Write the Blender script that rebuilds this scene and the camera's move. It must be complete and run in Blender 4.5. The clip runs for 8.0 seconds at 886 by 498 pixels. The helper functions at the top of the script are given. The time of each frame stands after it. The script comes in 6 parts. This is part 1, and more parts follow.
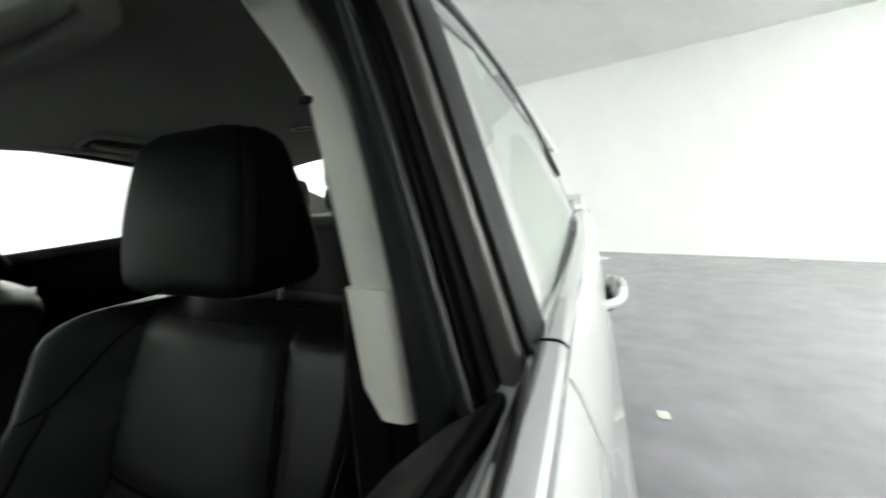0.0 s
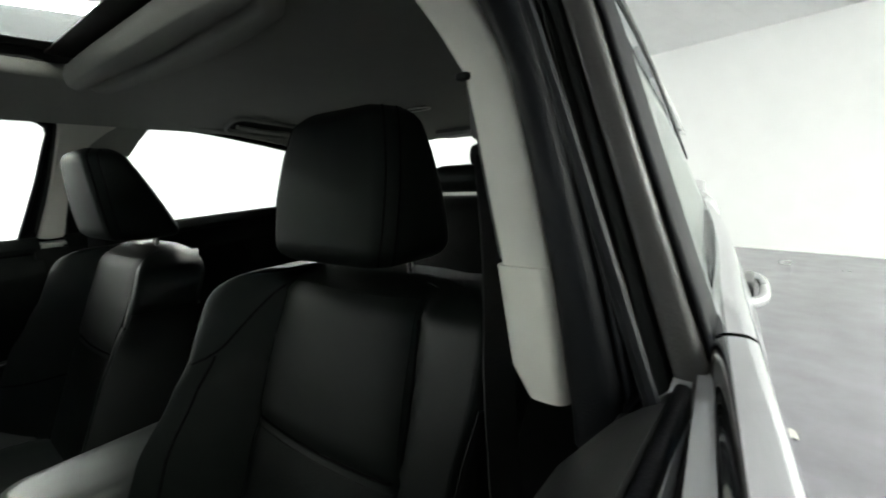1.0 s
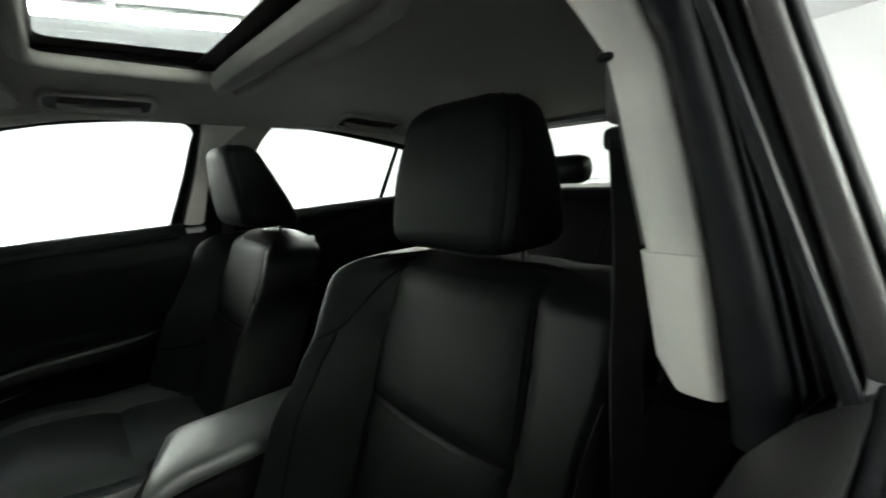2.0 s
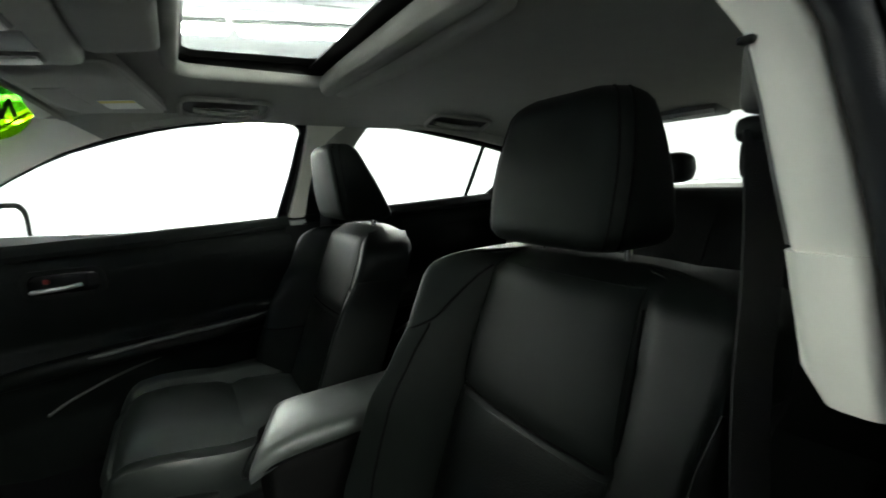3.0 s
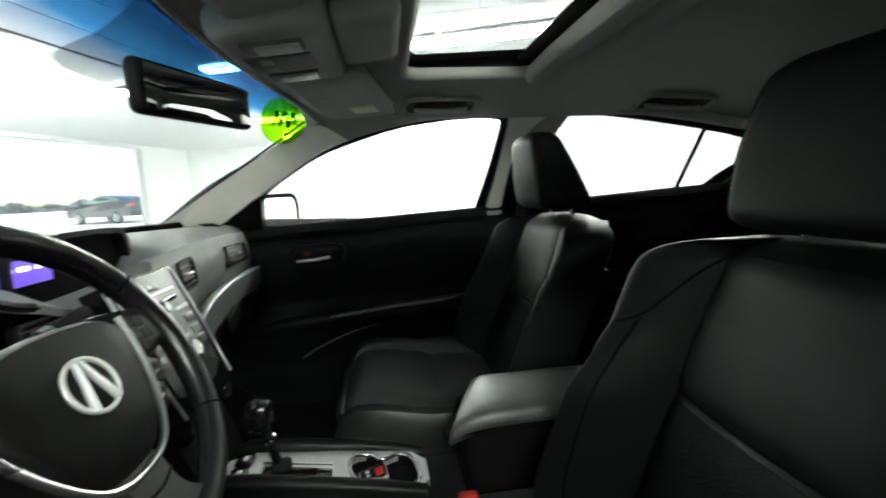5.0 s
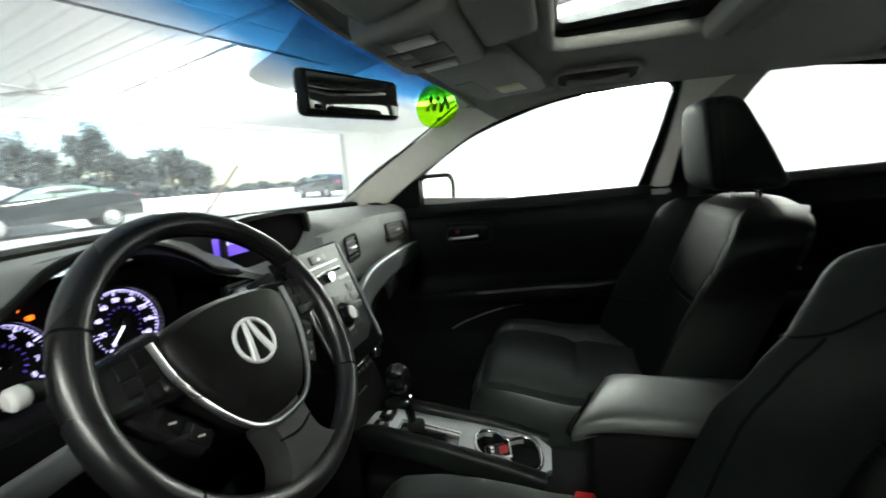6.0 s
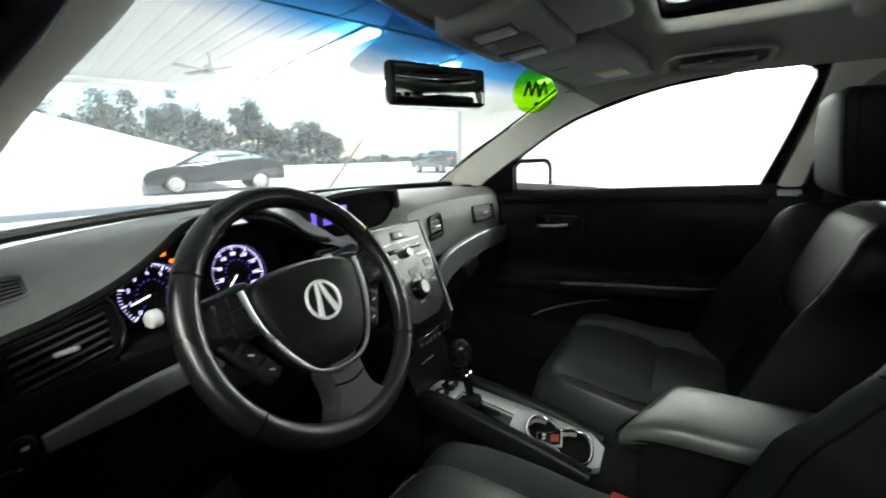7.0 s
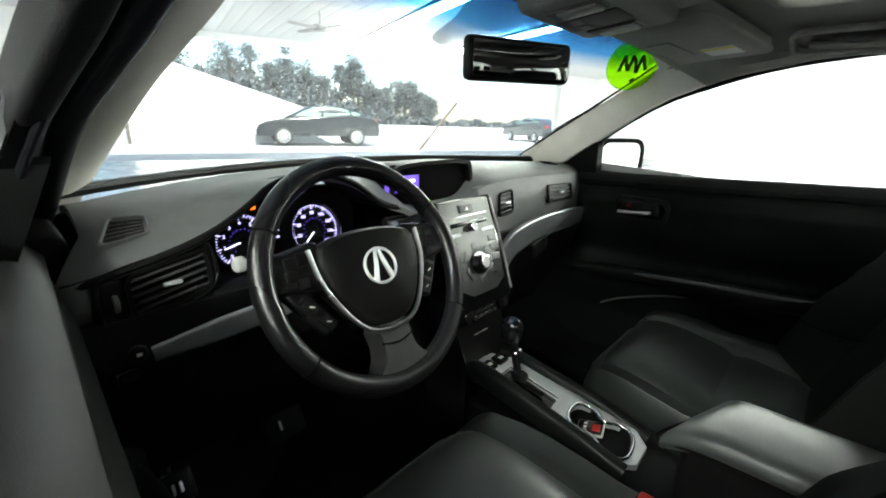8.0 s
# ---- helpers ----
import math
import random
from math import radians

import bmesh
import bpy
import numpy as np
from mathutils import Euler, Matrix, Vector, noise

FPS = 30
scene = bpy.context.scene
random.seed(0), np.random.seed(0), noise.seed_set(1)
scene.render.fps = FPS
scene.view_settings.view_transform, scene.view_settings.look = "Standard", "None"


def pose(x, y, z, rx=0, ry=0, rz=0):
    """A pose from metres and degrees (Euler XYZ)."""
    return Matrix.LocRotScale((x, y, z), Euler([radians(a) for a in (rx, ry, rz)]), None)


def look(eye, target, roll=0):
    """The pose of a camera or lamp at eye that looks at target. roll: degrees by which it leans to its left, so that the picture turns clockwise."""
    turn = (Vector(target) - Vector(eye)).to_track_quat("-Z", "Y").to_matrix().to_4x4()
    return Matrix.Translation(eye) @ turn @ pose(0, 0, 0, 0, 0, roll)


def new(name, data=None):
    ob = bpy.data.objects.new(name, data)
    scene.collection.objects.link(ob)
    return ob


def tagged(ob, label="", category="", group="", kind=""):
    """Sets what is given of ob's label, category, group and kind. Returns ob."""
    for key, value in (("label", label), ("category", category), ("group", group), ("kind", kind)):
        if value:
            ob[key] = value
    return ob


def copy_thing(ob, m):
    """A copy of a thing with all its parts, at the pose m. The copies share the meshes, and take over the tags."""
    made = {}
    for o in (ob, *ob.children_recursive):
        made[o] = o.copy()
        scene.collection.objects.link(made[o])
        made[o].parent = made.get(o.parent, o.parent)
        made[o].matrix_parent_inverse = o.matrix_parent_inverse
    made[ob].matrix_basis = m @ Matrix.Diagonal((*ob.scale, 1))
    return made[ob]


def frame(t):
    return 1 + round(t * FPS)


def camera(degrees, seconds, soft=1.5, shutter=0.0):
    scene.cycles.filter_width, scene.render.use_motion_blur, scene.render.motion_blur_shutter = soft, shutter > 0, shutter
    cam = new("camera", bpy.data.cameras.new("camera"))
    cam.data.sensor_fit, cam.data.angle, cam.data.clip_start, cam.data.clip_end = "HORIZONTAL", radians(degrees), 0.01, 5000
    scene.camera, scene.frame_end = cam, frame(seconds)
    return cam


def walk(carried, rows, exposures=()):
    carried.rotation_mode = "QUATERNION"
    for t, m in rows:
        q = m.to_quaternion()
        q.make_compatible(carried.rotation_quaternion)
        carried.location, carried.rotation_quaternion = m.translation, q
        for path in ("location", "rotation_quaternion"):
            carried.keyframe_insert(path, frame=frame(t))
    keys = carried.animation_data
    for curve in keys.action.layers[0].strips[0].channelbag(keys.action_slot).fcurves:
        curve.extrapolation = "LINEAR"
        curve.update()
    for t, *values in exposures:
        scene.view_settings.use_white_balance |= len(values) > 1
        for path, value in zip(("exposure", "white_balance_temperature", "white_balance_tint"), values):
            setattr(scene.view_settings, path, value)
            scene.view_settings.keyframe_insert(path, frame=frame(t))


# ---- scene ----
cam = camera(92.7, 8.0, 1.7, 0.6)
PATH = [
    (0, (-0.840, 0.379, 1.038), (-0.0085, -1.422, 0.7827), -3.5),
    (0.5, (-0.812, 0.395, 1.038), (0.2519, -1.2742, 0.7495), -2.3),
    (1, (-0.796, 0.403, 1.0365), (0.389, -1.1769, 0.7222), -2.25),
    (1.5, (-0.7836, 0.4194, 1.035), (0.5305, -1.0516, 0.7045), -2.5),
    (2, (-0.7682, 0.4376, 1.0306), (0.6972, -0.8845, 0.707), -2.6),
    (3.5, (-0.7528, 0.4848, 1.021), (1.0064, -0.4164, 0.7154), -1.8),
    (4, (-0.7505, 0.5012, 1.0147), (1.0843, -0.2351, 0.7124), -1.85),
    (5.5, (-0.7369, 0.4847, 1.003), (1.2346, 0.6094, 0.6907), -3.45),
    (6, (-0.7319, 0.4305, 1.0189), (1.1616, 0.9651, 0.6598), -4.1),
    (6.5, (-0.7303, 0.3763, 1.0293), (1.0648, 1.1792, 0.6651), -2.4),
    (7, (-0.7369, 0.3517, 1.0308), (0.9446, 1.3459, 0.6017), -1.5),
    (7.5, (-0.7354, 0.3301, 1.0419), (0.8087, 1.4986, 0.5413), 0.25),
    (8, (-0.7275, 0.3107, 1.0508), (0.6973, 1.5891, 0.4716), 1.95),
]
walk(cam, [(t, look(eye, target, roll)) for t, eye, target, roll in PATH], [(0.0, 1.04, 6500, -1), (1.0, 1.05, 6500, -1), (2.0, 1.32, 6500, -1), (3.5, 1.60, 6500, -5), (4.2, 1.56, 6500, -5), (5.5, 1.40, 6500, -4), (6.5, 1.5, 6500, -1), (8.0, 1.58, 6500, -1)])


# ---- light ----
world = bpy.data.worlds.new("world")
scene.world = world
world.use_nodes = True
wn = world.node_tree
sky = wn.nodes.new("ShaderNodeTexSky")
sky.sky_type, sky.sun_disc = "NISHITA", False
sky.sun_elevation, sky.sun_rotation = radians(58), radians(195)
wn.links.new(sky.outputs[0], wn.nodes["Background"].inputs[0])
wn.nodes["Background"].inputs[1].default_value = 0.15
sun = new("sun", bpy.data.lights.new("sun", "SUN"))
sun.data.energy, sun.data.angle, sun.data.color = 5.0, radians(0.6), (1, 0.95, 0.88)
sun.matrix_world = pose(0, 0, 30, 32, 0, -15)
TUBE_GLOW = 36.0


# ---- materials ----
def mat(name, color, rough=0.5, metal=0.0, vary=0.12, scale=30.0, bump=0.0, bump_scale=200.0, coat=0.0, spec=0.5):
    """A plain surface with two scales of variation and a fine relief."""
    m = bpy.data.materials.new(name)
    m.use_nodes = True
    n, l = m.node_tree.nodes, m.node_tree.links
    b = n["Principled BSDF"]
    b.inputs["Roughness"].default_value, b.inputs["Metallic"].default_value = rough, metal
    b.inputs["Coat Weight"].default_value, b.inputs["Specular IOR Level"].default_value = coat, spec
    co = n.new("ShaderNodeTexCoord")
    fine, broad = n.new("ShaderNodeTexNoise"), n.new("ShaderNodeTexNoise")
    fine.inputs["Scale"].default_value, broad.inputs["Scale"].default_value = scale, scale / 9
    fine.inputs["Detail"].default_value = 6
    for t in (fine, broad):
        l.new(co.outputs["Object"], t.inputs["Vector"])
    mix = n.new("ShaderNodeMath")
    mix.operation = "ADD"
    l.new(fine.outputs["Fac"], mix.inputs[0])
    l.new(broad.outputs["Fac"], mix.inputs[1])
    ramp = n.new("ShaderNodeMapRange")
    ramp.inputs["From Min"].default_value, ramp.inputs["From Max"].default_value = 0.6, 1.4
    ramp.inputs["To Min"].default_value, ramp.inputs["To Max"].default_value = 1 - vary, 1 + vary
    l.new(mix.outputs[0], ramp.inputs["Value"])
    tone = n.new("ShaderNodeVectorMath")
    tone.operation = "SCALE"
    tone.inputs[0].default_value = color
    l.new(ramp.outputs[0], tone.inputs["Scale"])
    l.new(tone.outputs[0], b.inputs["Base Color"])
    wear = n.new("ShaderNodeMapRange")
    wear.inputs["From Min"].default_value, wear.inputs["From Max"].default_value = 0.3, 0.7
    wear.inputs["To Min"].default_value, wear.inputs["To Max"].default_value = max(rough - 0.06, 0.02), min(rough + 0.06, 1)
    l.new(broad.outputs["Fac"], wear.inputs["Value"])
    l.new(wear.outputs[0], b.inputs["Roughness"])
    if bump:
        cell = n.new("ShaderNodeTexVoronoi")
        cell.inputs["Scale"].default_value = bump_scale
        l.new(co.outputs["Object"], cell.inputs["Vector"])
        bp = n.new("ShaderNodeBump")
        bp.inputs["Strength"].default_value, bp.inputs["Distance"].default_value = bump, 0.001
        l.new(cell.outputs["Distance"], bp.inputs["Height"])
        l.new(bp.outputs[0], b.inputs["Normal"])
    return m


def glow(name, color, strength):
    m = bpy.data.materials.new(name)
    m.use_nodes = True
    b = m.node_tree.nodes["Principled BSDF"]
    b.inputs["Base Color"].default_value = (*color, 1)
    b.inputs["Emission Color"].default_value = (*color, 1)
    b.inputs["Emission Strength"].default_value = strength
    return m


def pane(name, tint, gloss=1.0, veil=0.0):
    """Thin sheet glass: what lies behind shows through in the tint, with a mirror gloss by Fresnel and a translucent
    veil.
    """
    m = bpy.data.materials.new(name)
    m.use_nodes = True
    n, l = m.node_tree.nodes, m.node_tree.links
    n.remove(n["Principled BSDF"])
    clear, shine, mix, edge = (n.new("ShaderNode" + k) for k in ("BsdfTransparent", "BsdfGlossy", "MixShader", "LayerWeight"))
    clear.inputs[0].default_value = (*(c ** 0.5 for c in tint), 1)
    shine.inputs["Roughness"].default_value = 0.02
    steep, share = n.new("ShaderNodeMath"), n.new("ShaderNodeMath")
    steep.operation, share.operation = "POWER", "MULTIPLY_ADD"
    steep.inputs[1].default_value, share.inputs[1].default_value, share.inputs[2].default_value = 5, 0.5 * gloss, 0.02 * gloss
    l.new(edge.outputs["Facing"], steep.inputs[0])
    l.new(steep.outputs[0], share.inputs[0])
    l.new(share.outputs[0], mix.inputs[0])
    l.new(clear.outputs[0], mix.inputs[1])
    l.new(shine.outputs[0], mix.inputs[2])
    if veil:
        film, cover = n.new("ShaderNodeBsdfTranslucent"), n.new("ShaderNodeMixShader")
        film.inputs[0].default_value = (0.9, 0.92, 0.95, 1)
        cover.inputs[0].default_value = veil
        l.new(mix.outputs[0], cover.inputs[1])
        l.new(film.outputs[0], cover.inputs[2])
        mix = cover
    l.new(mix.outputs[0], n["Material Output"].inputs[0])
    return m


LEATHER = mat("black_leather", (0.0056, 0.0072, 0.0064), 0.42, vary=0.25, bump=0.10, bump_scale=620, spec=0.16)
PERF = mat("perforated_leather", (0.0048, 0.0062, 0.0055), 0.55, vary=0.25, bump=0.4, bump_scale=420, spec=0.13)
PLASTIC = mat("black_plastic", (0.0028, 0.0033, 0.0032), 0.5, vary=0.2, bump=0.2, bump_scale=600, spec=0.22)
# Sheen and windscreen light are put into this grey; the plastic is darker.
DASH = mat("lit_dash_plastic", (0.155, 0.16, 0.157), 0.5, vary=0.15, bump=0.35, bump_scale=700)
GLOSSY = mat("gloss_black", (0.006, 0.006, 0.007), 0.12, vary=0.1)
RUBBER = mat("rubber", (0.006, 0.0066, 0.0084), 0.5, vary=0.3, bump=0.16, bump_scale=700, spec=0.16)
DASHGREY = mat("grey_plastic", (0.09, 0.09, 0.085), 0.6, bump=0.2, bump_scale=700)
CLOTH = mat("headliner_cloth", (0.30, 0.30, 0.275), 0.95, vary=0.06, scale=200, bump=0.3, bump_scale=900)
BEIGE = mat("beige_trim", (0.74, 0.72, 0.66), 0.6, vary=0.05, bump=0.08, bump_scale=900)
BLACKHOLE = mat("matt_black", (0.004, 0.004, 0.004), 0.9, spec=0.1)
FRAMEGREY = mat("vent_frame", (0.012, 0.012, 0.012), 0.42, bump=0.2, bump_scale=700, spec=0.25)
# Black slats painted paler than their frame, for their lit edges.
LIT_SLAT = mat("lit_vent_slat", (0.06, 0.06, 0.06), 0.3, vary=0.1)
VISOR = mat("visor_cloth", (0.27, 0.27, 0.25), 0.8, vary=0.06, bump=0.2, bump_scale=900)
CARPET = mat("carpet", (0.007, 0.007, 0.0078), 0.95, vary=0.5, scale=400, bump=0.8, bump_scale=900, spec=0.08)
WEB = mat("belt_webbing", (0.012, 0.012, 0.0125), 0.8, vary=0.3, scale=500, bump=0.5, bump_scale=900)
CHROME = mat("chrome", (0.86, 0.86, 0.88), 0.08, 1.0, vary=0.03)
SATIN = mat("satin_metal", (0.55, 0.56, 0.57), 0.33, 1.0, vary=0.06, scale=80)
GREYTRIM = mat("graphite_trim", (0.27, 0.285, 0.29), 0.38, 0.6, vary=0.1)
PAINT = mat("silver_paint", (0.68, 0.69, 0.70), 0.28, 0.4, vary=0.03, scale=25, coat=0.8)
TYRE = mat("tyre", (0.015, 0.015, 0.015), 0.8, vary=0.3)
GLASS = pane("clear_glass", (0.93, 0.96, 0.94), 0.5)
# The translucent veil stands for glare over the view through the windscreen.
GLARED = pane("glare_windscreen", (0.93, 0.96, 0.94), 0.5, 0.055)
SMOKED = pane("smoked_glass", (0.50, 0.53, 0.52))
REARGLASS = pane("rear_glass", (0.85, 0.88, 0.86))
BLUEBAND = pane("blue_band", (0.05, 0.32, 0.75), 0.3)
bn, bl = BLUEBAND.node_tree.nodes, BLUEBAND.node_tree.links
bco, bsep, bramp = bn.new("ShaderNodeTexCoord"), bn.new("ShaderNodeSeparateXYZ"), bn.new("ShaderNodeValToRGB")
bmap = bn.new("ShaderNodeMapRange")
bmap.inputs["From Min"].default_value, bmap.inputs["From Max"].default_value = 1.198, 1.262
bramp.color_ramp.elements[0].color, bramp.color_ramp.elements[1].color = (1, 1, 1, 1), (0.006, 0.04, 0.17, 1)
bmid = bramp.color_ramp.elements.new(0.45)
bmid.color = (0.07, 0.30, 0.66, 1)
bl.new(bco.outputs["Object"], bsep.inputs[0])
bl.new(bsep.outputs["Z"], bmap.inputs["Value"])
bl.new(bmap.outputs[0], bramp.inputs[0])
bl.new(bramp.outputs[0], bn["Transparent BSDF"].inputs[0])
PATCH = pane("dotted_patch", (0.24, 0.25, 0.25), 0.2)
MIRROR = mat("mirror", (0.8, 0.82, 0.82), 0.02, 1.0, vary=0.0)
DIMMIRROR = mat("dimming_mirror", (0.36, 0.37, 0.36), 0.05, 1.0, vary=0.0)
CONCRETE = mat("garage_floor", (0.207, 0.200, 0.222), 0.24, vary=0.25, scale=5, bump=0.05, bump_scale=60)
WALLPAINT = mat("white_wall", (0.87, 0.88, 0.875), 0.8, vary=0.03, scale=3)
CEILPAINT = mat("white_steel_ceiling", (0.88, 0.89, 0.88), 0.5, vary=0.04, scale=3)
ASPHALT = mat("yard", (0.27, 0.28, 0.29), 0.9, vary=0.3, scale=2, bump=0.3, bump_scale=40)
LEAF = mat("foliage", (0.085, 0.095, 0.10), 0.8, vary=0.5, scale=4)
BARK = mat("bark", (0.10, 0.075, 0.06), 0.9, vary=0.3, scale=8)
DARKPAINT = mat("dark_car_paint", (0.012, 0.016, 0.02), 0.2, 0.2, vary=0.05, coat=0.8)
SIDING = mat("white_siding", (0.87, 0.88, 0.88), 0.6, vary=0.05, scale=2)
TUBE = glow("tube_glow", (1.0, 0.98, 0.95), TUBE_GLOW)
DIAL = glow("dial_glow", (0.58, 0.50, 1.0), 1.05)
VIOLET = glow("display_violet", (0.20, 0.10, 0.95), 0.30)
AMBER = glow("warning_amber", (1.0, 0.16, 0.01), 0.9)
RED = glow("warning_red", (1.0, 0.03, 0.03), 2.0)
REDPLASTIC = mat("red_plastic", (0.35, 0.015, 0.012), 0.4)
BRIGHT = mat("bright_metal", (0.88, 0.88, 0.89), 0.42, 0.6, vary=0.03)
LABEL = mat("paper_label", (0.62, 0.62, 0.56), 0.6, vary=0.05)
LENS = mat("lamp_lens", (0.30, 0.30, 0.285), 0.4)
WHITEPLASTIC = mat("grey_white_plastic", (0.55, 0.55, 0.54), 0.4)
GREEN = pane("green_film", (0.34, 0.72, 0.01), 0.2, 0.12)
GREEN.node_tree.nodes["Translucent BSDF"].inputs[0].default_value = (0.34, 0.72, 0.02, 1)
# Opaque panes; the brightness seen through them is put into this grey-green.
GREYGLASS = mat("car_window", (0.17, 0.24, 0.20), 0.05, vary=0.05)
INK = mat("black_ink", (0.01, 0.02, 0.01), 0.6)


# ---- mesh tools ----
def thing(name, label, category, group="", kind="", at=(0, 0, 0)):
    ob = new(name)
    ob.location, ob.empty_display_size = at, 0.05
    return tagged(ob, label, category, group, kind)


def part(name, bm, material, parent=None, label="", smooth=True, at=None):
    """Links a bmesh as one mesh object, under a thing or under a part. World coordinates unless at is given."""
    bmesh.ops.recalc_face_normals(bm, faces=bm.faces)
    me = bpy.data.meshes.new(name)
    bm.to_mesh(me)
    bm.free()
    me.materials.append(material)
    if smooth:
        me.polygons.foreach_set("use_smooth", [True] * len(me.polygons))
        me.set_sharp_from_angle(angle=radians(38))
    ob = new(name, me)
    if at is not None:
        ob.matrix_basis = at
    if parent is not None:
        ob.parent = parent
        up = parent
        base = Matrix.Identity(4)
        while up is not None:
            base = up.matrix_basis @ base
            up = up.parent
        if at is None:
            ob.matrix_parent_inverse = base.inverted()
    if label:
        ob["label"] = label
    return ob


def single(name, bm, material, label, category, group="", kind="", smooth=True):
    return tagged(part(name, bm, material, None, "", smooth), label, category, group, kind)


def soft_box(size, r, centre=(0, 0, 0), n=(8, 8, 8), bend=None, turn=None, flat=1.0):
    """A box with rounded edges of radius r, subdivided; bend moves each point, given in -1..1 of the box."""
    hx, hy, hz = (a / 2 for a in size)
    bm = bmesh.new()
    seen = {}

    def vert(p):
        key = tuple(round(c, 5) for c in p)
        if key not in seen:
            h = Vector((hx, hy, hz))
            q = Vector((p[0] * hx, p[1] * hy, p[2] * hz))
            rr = min(r, hx, hy, hz)
            core = Vector([max(-(a - rr), min(a - rr, b)) for a, b in zip(h, q)])
            d = q - core
            q = core + d.normalized() * rr if d.length > 1e-9 else q
            if bend:
                q = Vector(bend(q, p))
            seen[key] = bm.verts.new(q)
        return seen[key]

    def spread(k, count, half):
        """Steps from -1 to 1, gathered at the rounded ends."""
        e = min(r / half, 1.0)
        cut = max(2, count // 4)
        if k <= cut:
            return -1 + e * (1 - math.cos(math.pi / 2 * k / cut)) if e < 1 else -1 + k / cut * (1 - 0)
        if k >= count - cut:
            return 1 - e * (1 - math.cos(math.pi / 2 * (count - k) / cut)) if e < 1 else 1 - (count - k) / cut
        return -1 + e + (2 - 2 * e) * (k - cut) / (count - 2 * cut) if e < 1 else 0.0

    for axis in range(3):
        a, b = [k for k in range(3) if k != axis]
        ga = [spread(k, n[a], (hx, hy, hz)[a]) for k in range(n[a] + 1)]
        gb = [spread(k, n[b], (hx, hy, hz)[b]) for k in range(n[b] + 1)]
        for side in (-1, 1):
            for i in range(n[a]):
                for j in range(n[b]):
                    quad = []
                    for u, v in ((i, j), (i + 1, j), (i + 1, j + 1), (i, j + 1)):
                        p = [0, 0, 0]
                        p[axis], p[a], p[b] = side, ga[u], gb[v]
                        quad.append(vert(p))
                    if len(set(quad)) == 4:
                        try:
                            bm.faces.new(quad)
                        except ValueError:
                            pass
    bmesh.ops.remove_doubles(bm, verts=bm.verts, dist=1e-5)
    m = Matrix.Translation(centre) @ (turn if turn is not None else Matrix.Identity(4))
    bm.transform(m)
    return bm


def block(size, centre, bevel=0.003, turn=None, seg=2):
    """A box with bevelled edges."""
    bm = bmesh.new()
    bmesh.ops.create_cube(bm, size=1)
    bm.transform(Matrix.Diagonal((*size, 1)))
    if bevel:
        bmesh.ops.bevel(bm, geom=bm.edges[:], offset=min(bevel, min(size) * 0.45), segments=seg, affect="EDGES", profile=0.5)
    bm.transform(Matrix.Translation(centre) @ (turn if turn is not None else Matrix.Identity(4)))
    return bm


def merged(*bms):
    out = bmesh.new()
    for bm in bms:
        me = bpy.data.meshes.new("tmp")
        bm.to_mesh(me)
        bm.free()
        out.from_mesh(me)
        bpy.data.meshes.remove(me)
    return out


def loft(rings, closed=True, caps=True):
    """Skins rings of equal length; closed: whether each ring closes on itself."""
    bm = bmesh.new()
    rows = [[bm.verts.new(p) for p in ring] for ring in rings]
    m = len(rows[0])
    for a, b in zip(rows, rows[1:]):
        for k in range(m if closed else m - 1):
            bm.faces.new((a[k], a[(k + 1) % m], b[(k + 1) % m], b[k]))
    if caps and closed:
        bm.faces.new(rows[0][::-1])
        bm.faces.new(rows[-1])
    return bm


def sheet(f, nu, nv, thick=(0, 0, -0.01), skip=None):
    """A sheet f(u, v), u and v in 0..1, with thickness; skip(u, v) leaves faces out."""
    bm = bmesh.new()
    t = Vector(thick)
    top = [[bm.verts.new(f(i / nu, j / nv)) for j in range(nv + 1)] for i in range(nu + 1)]
    keep = [(i, j) for i in range(nu) for j in range(nv) if not (skip and skip((i + 0.5) / nu, (j + 0.5) / nv))]
    faces = [bm.faces.new((top[i][j], top[i + 1][j], top[i + 1][j + 1], top[i][j + 1])) for i, j in keep]
    if t.length:
        ext = bmesh.ops.extrude_face_region(bm, geom=faces)
        bmesh.ops.translate(bm, verts=[g for g in ext["geom"] if isinstance(g, bmesh.types.BMVert)], vec=t)
    loose = [v for v in bm.verts if not v.link_faces]
    bmesh.ops.delete(bm, geom=loose, context="VERTS")
    return bm


def smooth_line(pts, rounds=2, closed=False):
    """Corner cutting: a smooth line from few points."""
    pts = [Vector(p) for p in pts]
    for _ in range(rounds):
        out = [] if closed else [pts[0]]
        for k in range(len(pts) if closed else len(pts) - 1):
            a, b = pts[k], pts[(k + 1) % len(pts)]
            out += [a.lerp(b, 0.25), a.lerp(b, 0.75)]
        pts = out if closed else out + [pts[-1]]
    return pts


def sweep(path, profile, up=(0, 0, 1), closed=False, caps=True, grow=None):
    """Carries a closed 2D profile (across, above) along a path. grow(s): its scale along the path."""
    path = [Vector(p) for p in path]
    rings = []
    n = len(path)
    for k, p in enumerate(path):
        t = (path[(k + 1) % n] - path[k - 1]) if closed else (path[min(k + 1, n - 1)] - path[max(k - 1, 0)])
        t.normalize()
        side = t.cross(Vector(up)).normalized()
        above = side.cross(t).normalized()
        g = grow(k / (n - 1)) if grow else 1.0
        rings.append([p + g * (a * side + b * above) for a, b in profile])
    if closed:
        rings.append(rings[0])
    bm = loft(rings, True, caps and not closed)
    if closed:
        bmesh.ops.remove_doubles(bm, verts=bm.verts, dist=1e-6)
    return bm


